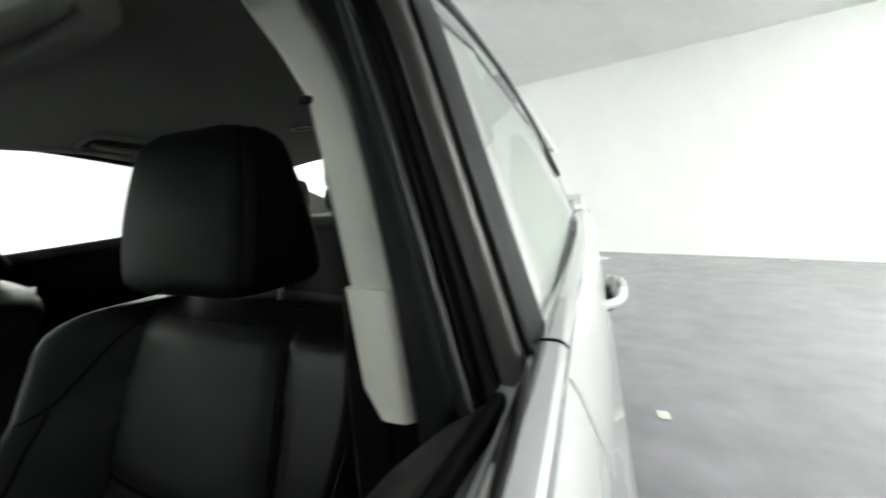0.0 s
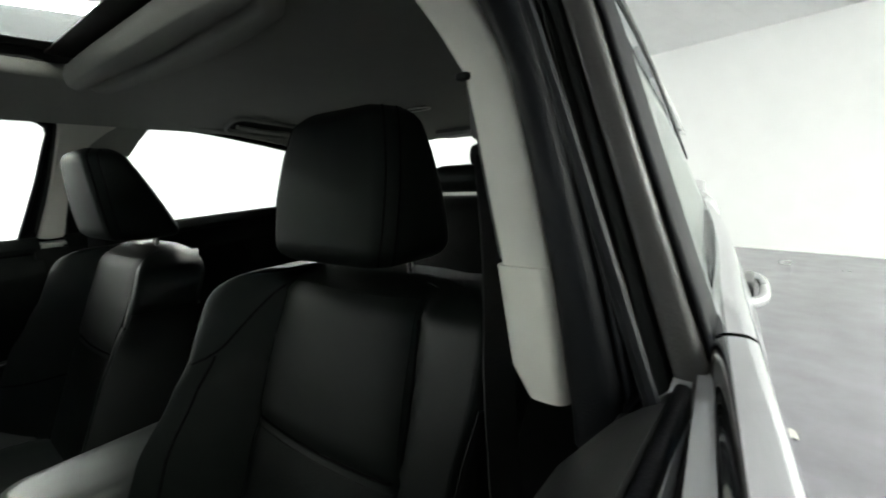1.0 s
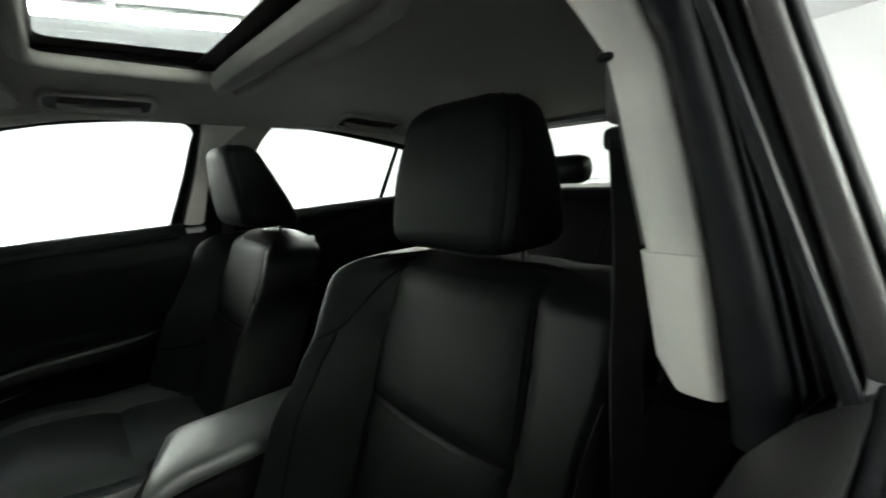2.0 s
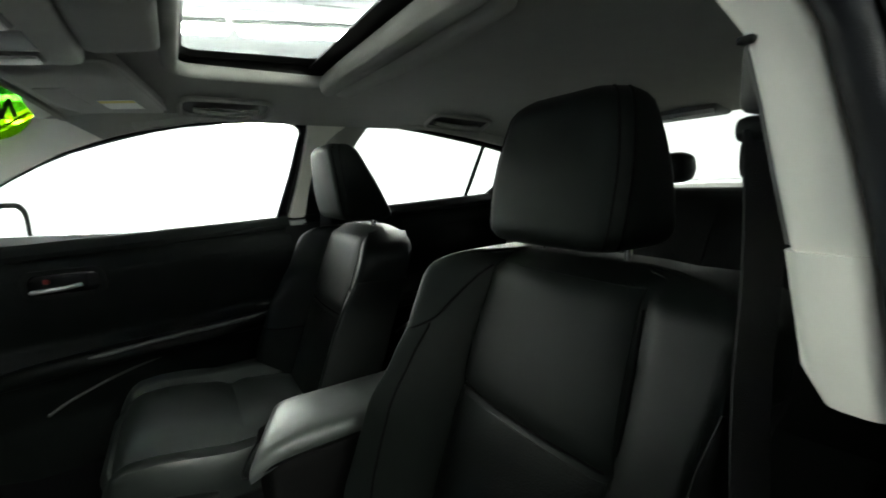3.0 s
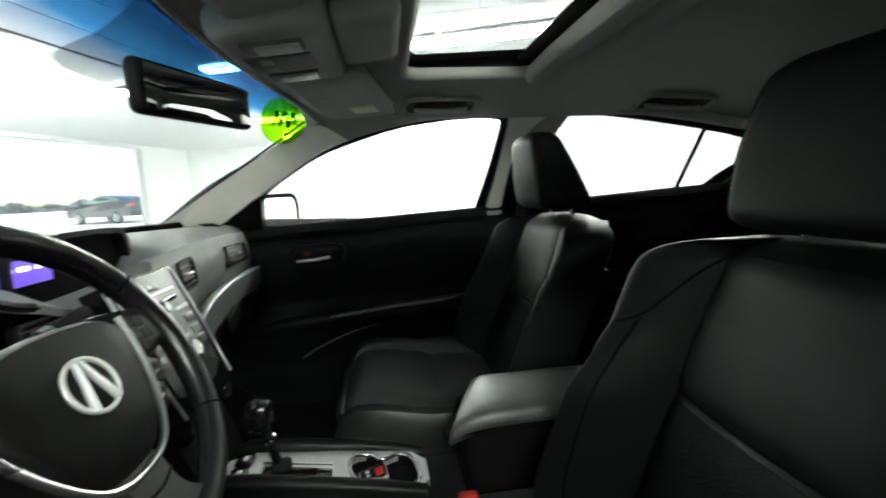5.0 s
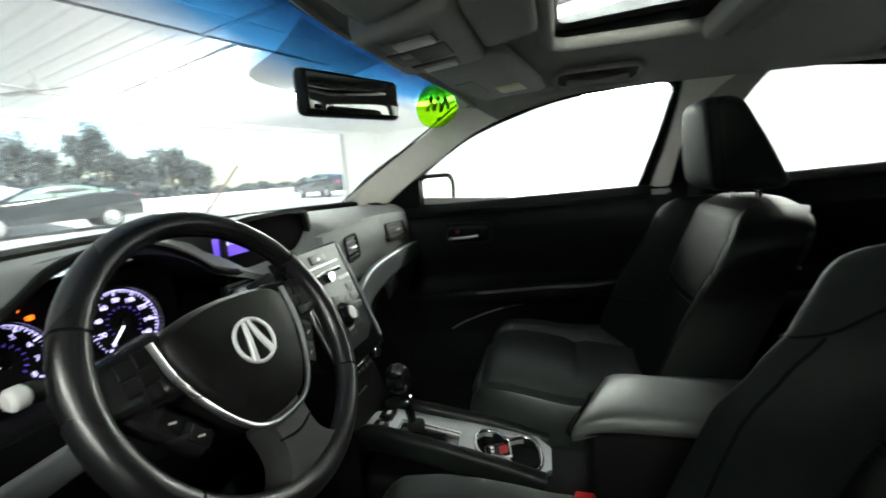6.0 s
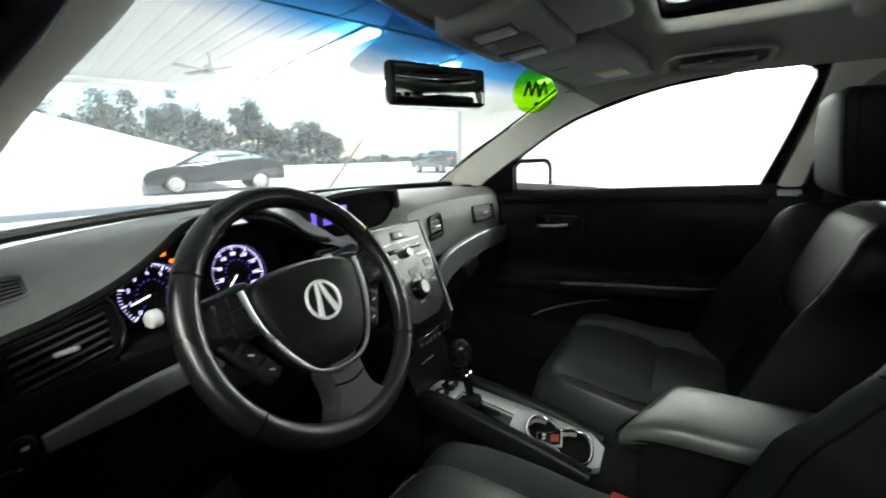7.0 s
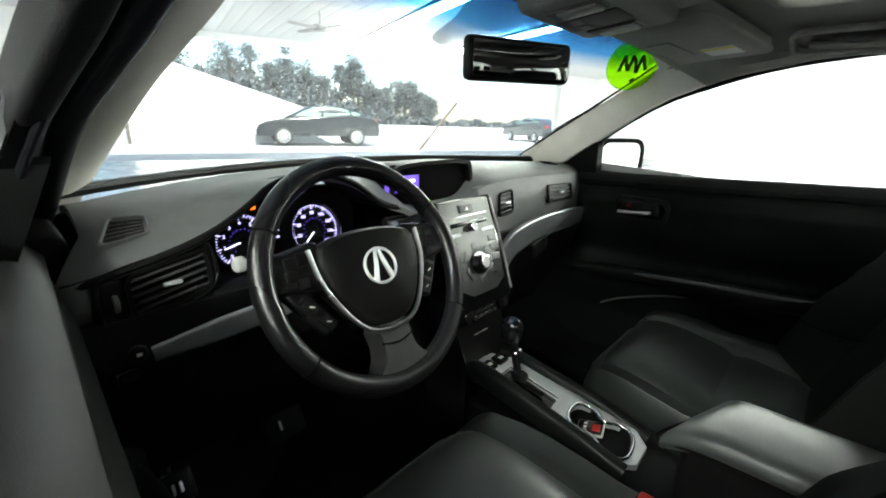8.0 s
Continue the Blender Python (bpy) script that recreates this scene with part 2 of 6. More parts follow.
def disc(r, n=16, ry=None):
    return [(r * math.cos(2 * math.pi * k / n), (ry or r) * math.sin(2 * math.pi * k / n)) for k in range(n)]


def rrect(w, h, r, n=4):
    """A rounded rectangle as a closed 2D line."""
    out = []
    for cx, cy, a in ((w / 2 - r, h / 2 - r, 0), (-w / 2 + r, h / 2 - r, 90), (-w / 2 + r, -h / 2 + r, 180), (w / 2 - r, -h / 2 + r, 270)):
        out += [(cx + r * math.cos(radians(a + 90 * k / n)), cy + r * math.sin(radians(a + 90 * k / n))) for k in range(n + 1)]
    return out


def tube(path, r, n=10, closed=False, up=(0, 0, 1)):
    return sweep(path, disc(r, n), up, closed)


def plate(outline, holes, place, thick):
    """A flat outline with holes, carried into space by place(a, b) and thickened by thick(a, b)."""
    bm = bmesh.new()
    edges = []
    for line in (outline, *holes):
        vs = [bm.verts.new((p[0], p[1], 0)) for p in line]
        edges += [bm.edges.new((vs[k], vs[(k + 1) % len(vs)])) for k in range(len(vs))]
    bmesh.ops.triangle_fill(bm, use_beauty=True, use_dissolve=False, edges=edges)
    faces = bm.faces[:]
    ext = bmesh.ops.extrude_face_region(bm, geom=faces)
    back = {g for g in ext["geom"] if isinstance(g, bmesh.types.BMVert)}
    for v in bm.verts:
        a, b = v.co.x, v.co.y
        v.co = Vector(place(a, b)) + (Vector(thick(a, b)) if v in back else Vector((0, 0, 0)))
    return bm


def cylinder(r, h, n=24, bevel=0.0, r2=None):
    """Along z, from 0 to h."""
    b = bevel
    rows = [(r - b, 0), (r, b), (r2 or r, h - b), ((r2 or r) - b, h)] if b else [(r, 0), (r2 or r, h)]
    return loft([[(q * math.cos(2 * math.pi * k / n), q * math.sin(2 * math.pi * k / n), z) for k in range(n)] for q, z in rows])


def text(name, words, size, at, material, parent, depth=0.0008):
    """Flat raised lettering as a mesh."""
    cu = bpy.data.curves.new(name, "FONT")
    cu.body, cu.size, cu.extrude, cu.align_x, cu.align_y = words, size, depth, "CENTER", "CENTER"
    tmp = new("tmp", cu)
    dg = bpy.context.evaluated_depsgraph_get()
    me = bpy.data.meshes.new_from_object(tmp.evaluated_get(dg))
    bpy.data.objects.remove(tmp)
    bm = bmesh.new()
    bm.from_mesh(me)
    bm.transform(at)
    return part(name, bm, material, parent, smooth=False)


def on(origin, right, up):
    """A frame with x to the right, y up and z out of a face."""
    r, u = Vector(right).normalized(), Vector(up)
    z = r.cross(u).normalized()
    u = z.cross(r)
    return Matrix.Translation(origin) @ Matrix((r, u, z)).transposed().to_4x4()

# ---- the garage ----
G = pose(0, 0, 0, 0, 0, -15.0)  # the hall stands askew to the car
W0, W1, D0, D1, CEIL = -6.0, 13.6, -6.5, 11.6, 2.78


def garage(name, bm, material, label="", category="", kind="structure", group="", smooth=False):
    bm.transform(G)
    return single(name, bm, material, label, category, group, kind, smooth)


garage("floor", block((W1 - W0, D1 - D0, 0.2), ((W0 + W1) / 2, (D0 + D1) / 2, -0.1), 0), CONCRETE, "grey sealed concrete garage floor with wet-looking stains", "floor")
garage("wall_back", block((W1 - W0, 0.2, CEIL + 0.3), ((W0 + W1) / 2, D0 - 0.1, CEIL / 2 + 0.1), 0), WALLPAINT, "plain white painted garage wall", "wall")
garage("wall_left", block((0.2, D1 - D0 + 0.4, CEIL + 0.3), (W0 - 0.1, (D0 + D1) / 2, CEIL / 2 + 0.1), 0), WALLPAINT, "plain white painted garage wall", "wall")
garage("wall_right", block((0.2, D1 - D0 + 0.4, CEIL + 0.3), (W1 + 0.1, (D0 + D1) / 2, CEIL / 2 + 0.1), 0), WALLPAINT, "plain white painted garage wall", "wall")
DOOR0, DOOR1, DOORTOP = -2.5, 11.5, 2.66
garage("wall_front", merged(
    block((DOOR0 - W0, 0.2, CEIL + 0.3), ((DOOR0 + W0) / 2, D1 + 0.1, CEIL / 2 + 0.1), 0),
    block((W1 - DOOR1, 0.2, CEIL + 0.3), ((DOOR1 + W1) / 2, D1 + 0.1, CEIL / 2 + 0.1), 0),
    block((DOOR1 - DOOR0, 0.2, CEIL + 0.25 - DOORTOP), ((DOOR0 + DOOR1) / 2, D1 + 0.1, (CEIL + 0.25 + DOORTOP) / 2), 0)),
    WALLPAINT, "white front wall with a wide open garage doorway", "wall")


def ribbed_ceiling():
    """Steel decking: ribs along the hall."""
    prof, x = [], W0
    while x < W1:
        prof += [(x, 0.0), (x + 0.17, 0.0), (x + 0.19, 0.005), (x + 0.23, 0.005)]
        x += 0.25
    ring = [(a, CEIL + b) for a, b in prof] + [(W1, CEIL + 0.2), (W0, CEIL + 0.2)]
    return loft([[(a, y, b) for a, b in ring] for y in (D0, D1)])


garage("ceiling", ribbed_ceiling(), CEILPAINT, "white ribbed steel decking ceiling", "ceiling")


def tube_light(x, y, length):
    t = thing("tube_light", "long white fluorescent tube fitting under the ceiling", "light", "tube lights")
    t.matrix_basis = G @ pose(x, y, CEIL, 0, 0, -4.5)
    part("housing", block((0.26, length, 0.04), (0, 0, -0.021), 0.01), WHITEPLASTIC, t, at=Matrix.Identity(4))
    part("diffuser", soft_box((0.21, length - 0.05, 0.06), 0.028, (0, 0, -0.07), (8, 8, 8)), TUBE, t, at=Matrix.Identity(4))
    return t


first = tube_light(3.09, 6.80, 3.25)
# From x -3.2 on the fittings are unseen, added to brighten walls and car.
for x, y in ((3.36, 10.10), (5.50, 7.55), (5.76, 10.80), (4.52, 2.58), (4.28, -0.72), (-3.2, -3.9), (-3.2, -1.3), (9.5, -4.8), (8.4, 1.2), (8.4, 4.6), (8.4, -3.0), (11.2, 1.2), (11.2, 5.0)):
    copy_thing(first, G @ pose(x, y, CEIL, 0, 0, -4.5))


def ceiling_fan(x, y):
    t = thing("ceiling_fan", "white four-blade ceiling fan hanging at rest", "fan")
    t.matrix_basis = G @ pose(x, y, CEIL)
    I = Matrix.Identity(4)
    part("rod", cylinder(0.015, 0.22), WHITEPLASTIC, t, at=pose(0, 0, -0.22))
    part("motor", cylinder(0.12, 0.1, 24, 0.03), WHITEPLASTIC, t, at=pose(0, 0, -0.32))
    for k in range(4):
        part("blade", block((0.5, 0.12, 0.012), (0.36, 0, -0.28), 0.005, pose(0, 0, 0, 10)), WHITEPLASTIC, t, at=pose(0, 0, 0, 0, 0, 90 * k + 20))
    return t


def overhead_door():
    t = thing("overhead_door", "white sectional overhead door raised under the ceiling", "garage door")
    t.matrix_basis = G @ pose(0, 0, 2.58)
    for k in range(4):
        part("panel", block((4.9, .58, .045), (1.3, 4.25 - .6 * k, 0), .006), SIDING, t, at=Matrix.Identity(4))
    for x in (-1.2, 3.8):
        part("rail", block((.05, 2.6, .06), (x, 3.35, .02), .008), WHITEPLASTIC, t, "steel guide rail", at=Matrix.Identity(4))
        for y in (2.2, 4.4):
            part("hanger", block((.03, .03, .15), (x, y, .12), .003), WHITEPLASTIC, t, at=Matrix.Identity(4))
    part("edge_seal", block((4.9, .035, .06), (1.3, 4.56, -.008), .008), DASHGREY, t, "grey rubber bottom seal", at=Matrix.Identity(4))
    for x in (.4, 2.0):
        part("stile", block((.05, 2.4, .012), (x, 3.35, -.028), .002), WHITEPLASTIC, t, at=Matrix.Identity(4))
    return t


overhead_door()
ceiling_fan(1.73, 8.05)
garage("door_post", merged(block((0.12, 0.14, DOORTOP), (DOOR1 - 0.07, D1 - 0.02, DOORTOP / 2), 0.01), block((0.05, 0.05, DOORTOP), (DOOR1 - 0.22, D1 - 0.1, DOORTOP / 2), 0.01)), WHITEPLASTIC, "pale steel door post beside the open doorway", "post")
garage("smoke_alarm", cylinder(0.06, 0.035, 20, 0.01), WHITEPLASTIC, "small round white wall fitting", "fitting").matrix_basis = G @ pose(-1.9, D0 + 0.001, 2.45, -90)

single("paper_scrap", sheet(lambda u, v: (-.97 + .05 * u - .01 * v, -1.65 + .07 * v, .004 + .006 * math.sin(5 * u + 3 * v) ** 2), 5, 5, (0, 0, .001)), LABEL, "small torn white paper scrap on the garage floor", "paper")

# ---- outside ----
YARD = pose(0, 0, 0, 0, 0, 6.0)  # the yard beyond the doorway


single("ground", sheet(lambda u, v: (-250 + 500 * u, -250 + 500 * v, -0.02), 20, 20, (0, 0, -0.3)), ASPHALT, "bright pale yard paving running to the trees", "ground", kind="structure", smooth=False)


def tree(x, y, h, seed, wide=1.0):
    rnd = random.Random(seed)
    t = thing("tree", "tall dark tree at the far side of the yard", "tree", "trees", at=YARD @ Vector((x, y, 0)))
    bm = merged(*[tube(smooth_line([(0, 0, -0.1), (rnd.uniform(-.2, .2), rnd.uniform(-.2, .2), h * .4), (rnd.uniform(-.4, .4), rnd.uniform(-.4, .4), h * .85)]), 0.16, 7),
                  *[tube([(0, 0, h * q), (rnd.uniform(-1, 1) * wide, rnd.uniform(-1, 1) * wide, h * (q + .2))], 0.05, 5) for q in (.3, .4, .5, .6)]])
    part("trunk", bm, BARK, t, at=Matrix.Identity(4))
    verts, faces = [], []
    clumps = []
    for _ in range(rnd.randint(9, 16)):
        q = rnd.uniform(.18, 1) if wide > 1.2 else rnd.uniform(.5, 1)
        a, rr = rnd.uniform(0, 6.283), wide * h * .16 * rnd.random() ** .6 * (1.15 - q * .6)
        clumps.append((Vector((rr * math.cos(a), rr * math.sin(a), h * q)), rnd.uniform(.25, .6)))
    for _ in range(1500):
        mid, wd = rnd.choice(clumps)
        c = mid + Vector((rnd.gauss(0, wd), rnd.gauss(0, wd), rnd.gauss(0, wd * .7)))
        e = Euler((rnd.uniform(0, 3), rnd.uniform(0, 3), rnd.uniform(0, 3))).to_matrix()
        s = rnd.uniform(0.06, 0.2)
        k = len(verts)
        verts += [c + e @ Vector(p) * s for p in ((-1, 0, 0), (0, -.5, .1), (1, 0, 0), (0, .5, -.1))]
        faces.append((k, k + 1, k + 2, k + 3))
    me = bpy.data.meshes.new("crown")
    me.from_pydata(verts, [], faces)
    me.materials.append(LEAF)
    ob = new("crown", me)
    ob.parent = t
    return t


for k in range(34):
    rnd = random.Random(40 + k)
    a = radians(20 + 0.95 * k + rnd.uniform(-.4, .4))  # bearings from the car's nose towards its right
    far = rnd.uniform(48, 60)
    hh = (rnd.uniform(6.2, 8.6) if k % 7 < 4 else rnd.uniform(4.6, 6.2)) * (1 - .40 * max(0, (k - 15) / 18))
    tree(far * math.sin(a), far * math.cos(a), hh, k, rnd.uniform(.7, 1.5) if k > 9 else rnd.uniform(1.3, 2.0))


def undergrowth():
    """A ragged bank of bushes in front of the trees, lower towards the right."""
    rnd = random.Random(5)
    verts, faces = [], []
    for _ in range(16000):
        deg = rnd.uniform(10, 66)
        a, far = radians(deg), rnd.uniform(42, 47)
        top = max(1.2, 5.2 - 3.6 * max(0, (deg - 24) / 24)) * (.8 + .25 * math.sin(deg * 1.9) * math.sin(deg * .77 + 1))
        c = Vector((far * math.sin(a), far * math.cos(a), top * rnd.random() ** .6 + rnd.gauss(0, .08)))
        e = Euler((rnd.uniform(0, 3), rnd.uniform(0, 3), rnd.uniform(0, 3))).to_matrix()
        s, k = rnd.uniform(.12, .34), len(verts)
        verts += [c + e @ Vector(p) * s for p in ((-1, 0, 0), (0, -.5, .1), (1, 0, 0), (0, .5, -.1))]
        faces.append((k, k + 1, k + 2, k + 3))
    me = bpy.data.meshes.new("undergrowth")
    me.from_pydata(verts, [], faces)
    me.materials.append(LEAF)
    me.transform(YARD)
    return tagged(new("undergrowth", me), "grey-green bank of bushes beyond the yard", "bushes", kind="stuff")


undergrowth()


def hatchback(m):
    """A dark hatchback with an arched roof, parked in the yard."""
    t = thing("parked_car", "dark hatchback car with an arched roof parked in the yard", "car")
    t.matrix_basis = m
    I = Matrix.Identity(4)
    side = [(-2.25, .35), (-2.28, .75), (-2.1, 1.02), (-1.75, 1.12), (-.9, 1.16), (.4, 1.0), (1.5, .92), (2.1, .78), (2.28, .55), (2.25, .32)]
    line = smooth_line([(a, b, 0) for a, b in side], 2)
    rings = []
    for y, sc in ((-.86, .0), (-.88, .1), (-.86, .25), (-.7, .3), (.7, .3), (.86, .25), (.88, .1), (.86, 0)):
        rings.append([(p.x, y, p.y if p.y < .7 else .7 + (p.y - .7) * (0.75 + sc * .8)) for p in line])
    part("body", loft(rings), DARKPAINT, t, at=I)
    roof = smooth_line([(-2.0, 1.0, 0), (-1.6, 1.28, 0), (-.7, 1.47, 0), (.2, 1.46, 0), (.8, 1.2, 0), (1.35, .95, 0)], 2)
    part("greenhouse", loft([[(p.x, y, p.y if p.y < 1.05 else 1.05 + (p.y - 1.05) * sc) for p in roof] for y, sc in ((-.78, .0), (-.72, .55), (-.6, .95), (-.3, 1), (.3, 1), (.6, .95), (.72, .55), (.78, 0))]), DARKPAINT, t, at=I)
    for sy in (-1, 1):
        for pts in ([(-.05, 1.05), (-.05, 1.38), (.25, 1.36), (.7, 1.18), (.95, 1.02)], [(-.12, 1.05), (-.12, 1.39), (-.7, 1.4), (-1.1, 1.3), (-1.15, 1.1)], [(-1.2, 1.12), (-1.18, 1.28), (-1.5, 1.2), (-1.6, 1.14)]):
            part("window", plate([Vector(p) for p in pts], [], lambda a, b: (a, sy * (.80 - max(b - 1.05, 0) * .42), b), lambda a, b: (0, -sy * .02, 0)), GREYGLASS, t, at=I)
        for x in (-1.35, 1.35):
            bm = cylinder(.32, .2, 28, .03)
            bm.transform(pose(x, sy * .78 - .1, .31, -90))
            w = part("wheel", bm, TYRE, t, at=I)
            bm = merged(*[block((.05, .02, .4), (x, sy * .89, .31), .005, pose(0, 0, 0, 0, 36 * k)) for k in range(5)], loft([[(x + q * math.cos(j * .2244), sy * .885, .31 + q * math.sin(j * .2244)) for j in range(28)] for q in (.23, .19)], True, False))
            part("rim", bm, SATIN, w, at=I)
    for sy in (-.6, .6):
        part("headlight", soft_box((.2, .35, .12), .05, (2.1, sy, .72)), WHITEPLASTIC, t, at=I)
        part("tail_light", soft_box((.12, .25, .2), .05, (-2.15, sy, .9)), REDPLASTIC, t, at=I)
    return t


hatchback(YARD @ pose(10.3, 14.65, 0.02, 0, 0, 152))
far_car = hatchback(YARD @ pose(25.5, 12.5, -0.02, 0, 0, 60))
far_car["label"] = "small dark car parked beside the low wall"


def low_wall():
    t = thing("yard_wall", "long low pale wall across the yard", "wall", at=(0, 0, -0.02))
    m = YARD @ pose(22.5, 19.0, -0.02, 0, 0, -32)
    for nm, size, at, r in (("wall", (22, .3, .62), (0, 0, .31), .01), ("coping", (22.1, .4, .08), (0, 0, .66), .02)):
        bm = block(size, at, r)
        bm.transform(m)
        part(nm, bm, SIDING, t, smooth=False)
    return t


low_wall()


def canopy():
    """A white sloping-roofed shelter beside the doorway."""
    t = thing("white_canopy", "white sloping canopy roof on thin brown posts", "canopy", at=(0, 0, -0.02))
    m = YARD @ pose(8.5, 17.7, -0.02, 0, 0, -12)
    x0, x1, z0, z1 = -3.5, 4.6, 3.05, .82
    bm = loft([[(x0, -1.3, z0), (x0, 3.4, z0), (x1, 3.4, z1), (x1, -1.3, z1)], [(x0, -1.3, z0 - .08), (x0, 3.4, z0 - .08), (x1, 3.4, z1 - .08), (x1, -1.3, z1 - .08)]])
    bm.transform(m)
    part("roof", bm, SIDING, t, smooth=False)
    bm = plate([Vector(p) for p in ((x0, 0, 0), (x1, 0, 0), (x1, z1 + .01, 0), (x0, z0 + .01, 0))], [], lambda a, b: (a, -1.34, b), lambda a, b: (0, .05, 0))
    bm.transform(m)
    part("side_panel", bm, SIDING, t, smooth=False)
    for y in (-1.25, 3.3):
        bm = cylinder(.05, z0 - .05, 10)
        bm.transform(m @ pose(x0 - .08, y, 0))
        part("post", bm, BARK, t)
    return t


canopy()
pole = single("leaning_pole", tube([YARD @ Vector((12.0, 10.9, -0.1)), YARD @ Vector((13.6, 10.3, 1.75))], .05, 8), BARK, "brown timber prop leaning in the yard", "pole")

single("yard_post", tube([YARD @ Vector((13.62, 10.3, -0.1)), YARD @ Vector((13.62, 10.3, 2.3))], .06, 8), SIDING, "pale upright post beside the timber prop", "post")
single("utility_post", tube([YARD @ Vector((25.3, 20.0, -0.1)), YARD @ Vector((25.3, 20.0, 3.4))], .14, 8), BARK, "dark upright post behind the low yard wall", "post")

# ---- the car's shell ----
car = thing("sedan", "silver four-door sedan with its driver window wound down", "car")


def taper(y):
    """How far the sides draw in towards the nose and the tail."""
    return -.05 * max(0, y - .2) - .06 * max(0, -y) - .05 * max(0, -y) ** 2


def side_x(z, y=0.0):
    """Inner face of the window frames."""
    return 0.727 - 0.42 * (z - 0.93) + taper(y)


FRONT_WIN = smooth_line([(y, z, 0) for y, z in ((.935, .86), (.908, .995), (.83, 1.052), (.707, 1.123), (.60, 1.160), (.465, 1.199), (.342, 1.216), (.237, 1.224), (.138, 1.227), (.110, 1.203), (.122, 1.163), (.146, 1.057), (.207, .86))], 1, True)
REAR_WIN = smooth_line([(y, z, 0) for y, z in ((.02, .87), (-.043, 1.15), (-.066, 1.219), (-.118, 1.232), (-.245, 1.221), (-.405, 1.197), (-.58, 1.166), (-.685, 1.144), (-.82, 1.105), (-.76, 1.06), (-.655, .985), (-.57, .87))], 1, True)
SHELL = smooth_line([(y, z, 0) for y, z in ((1.22, .90), (1.21, .938), (1.08, 1.029), (.95, 1.097), (.79, 1.162), (.70, 1.20), (.48, 1.245), (0.12, 1.268), (-.36, 1.258), (-.76, 1.215), (-1.16, 1.1), (-1.5, .98), (-1.5, .90))], 1, True)


DAYLIGHT = smooth_line([(y, z, 0) for y, z in ((.94, .905), (.92, 1.01), (.72, 1.14), (.489, 1.205), (.354, 1.226), (.2, 1.237), (-.2, 1.239), (-.42, 1.214), (-.694, 1.165), (-.88, 1.118), (-.92, 1.07), (-.80, .99), (-.72, .93))], 1, True)


def side_frame(sign, offset, thick, name, material, parent, grow=0.0, label=""):
    def shrink(line):
        c = sum(line, Vector((0, 0, 0))) / len(line)
        return [c + (p - c) * (1 + grow) for p in line]
    front = FRONT_WIN if sign > 0 else [Vector((p.x - .06 * (p.x < .3), p.y, 0)) for p in FRONT_WIN]
    holes = [shrink(front), shrink(REAR_WIN)] if not grow else [DAYLIGHT]
    bm = plate(SHELL, holes, lambda a, b: (sign * (side_x(b, a) + offset), a, b), lambda a, b: (sign * thick, 0, 0))
    return part(name, bm, material, parent, label)


for sgn in (-1, 1):
    off = 0.035
    side_frame(sgn, off, 0.012, "window_frame", GLOSSY, car, label="black window frame")
    side_frame(sgn, off + 0.014, 0.010, "outer_frame", PAINT, car, 0.02)


def body_section(y):
    """Half width and height factors of the lower body along its length."""
    w = 0.822 + .06 * max(0, min(y, .35)) + .85 * taper(min(y, 0)) - 0.03 * max(0, (y - 1.2) / 1.4) ** 2 * 3
    return w


def skin(y, k, low=0.0):
    w = body_section(y)
    belt = .93 - low + .012 * max(0, -y) - .05 * max(0, y - 1.0)
    prof = ((-.036, belt - .008), (-.022, belt - .03), (-.006, belt - .07), (0, belt - .13), (.014, belt - .2), (.035, .58), (.034, .42), (0, .26), (-.08, .2))
    return w + prof[k][0], prof[k][1]


def skin_panel(sign, y0, y1):
    ny = max(2, round((y1 - y0) / .12))
    low = .03 if sign > 0 else 0.0
    rings = [[(sign * skin(y0 + (y1 - y0) * j / ny, k, low)[0], y0 + (y1 - y0) * j / ny, skin(y0 + (y1 - y0) * j / ny, k, low)[1]) for k in range(9)] for j in range(ny + 1)]
    return sheet(lambda u, v: rings[round(u * ny)][round(v * 8)], ny, 8, (-sign * .02, 0, 0))


for sgn in (-1, 1):
    for name, y0, y1 in (("front_fender", 1.25, 2.5), ("front_door_skin", .105, 1.244), ("rear_door_skin", -.90, .099), ("rear_fender", -1.80, -.906)):
        part(name, skin_panel(sgn, y0, y1), PAINT, car, "silver painted panel")
    for name, y0, y1 in (("front_chrome_strip", .127, 1.15), ("rear_chrome_strip", -1.0, .121)):
        path = [(sgn * (.780 + .09 * max(0, min(y, .35)) + taper(min(y, 0))), y, .932 - (.032 if sgn > 0 else 0) + .012 * max(0, -y)) for y in [y0 + (y1 - y0) * k / 16 for k in range(17)]]
        part(name, sweep(path, rrect(.024, .026, .009)), CHROME, car, "bright chrome belt moulding")
    h = part("door_handle", tube(smooth_line([(sgn * .785, -.44, .815), (sgn * .814, -.455, .82), (sgn * .816, -.55, .822), (sgn * .808, -.64, .822), (sgn * .78, -.66, .818)], 2), .009, 10), PAINT, car, "silver pull handle")
    part("handle_recess", soft_box((.02, .14, .05), .009, (sgn * .790, -.55, .815)), GLOSSY, h)
    for y in (1.72, -.93):
        bm = cylinder(.31, .2, 40, .03)
        bm.transform(pose(sgn * (.715 if y > 0 else .615) - .1, y, .31, 0, 90))
        w = part("wheel", bm, TYRE, car)
        bm = cylinder(.2, .21, 30, .02)
        bm.transform(pose(sgn * (.715 if y > 0 else .615) - .105, y, .31, 0, 90))
        part("rim", bm, SATIN, w)


def lining_z(x, y):
    mid = 1.288 - .030 * max(0, (y - .38) / .37) ** 1.7 - .075 * max(0, (-y - .2) / .75) ** 2
    return mid - .075 * (abs(x) / .61) ** 3.2


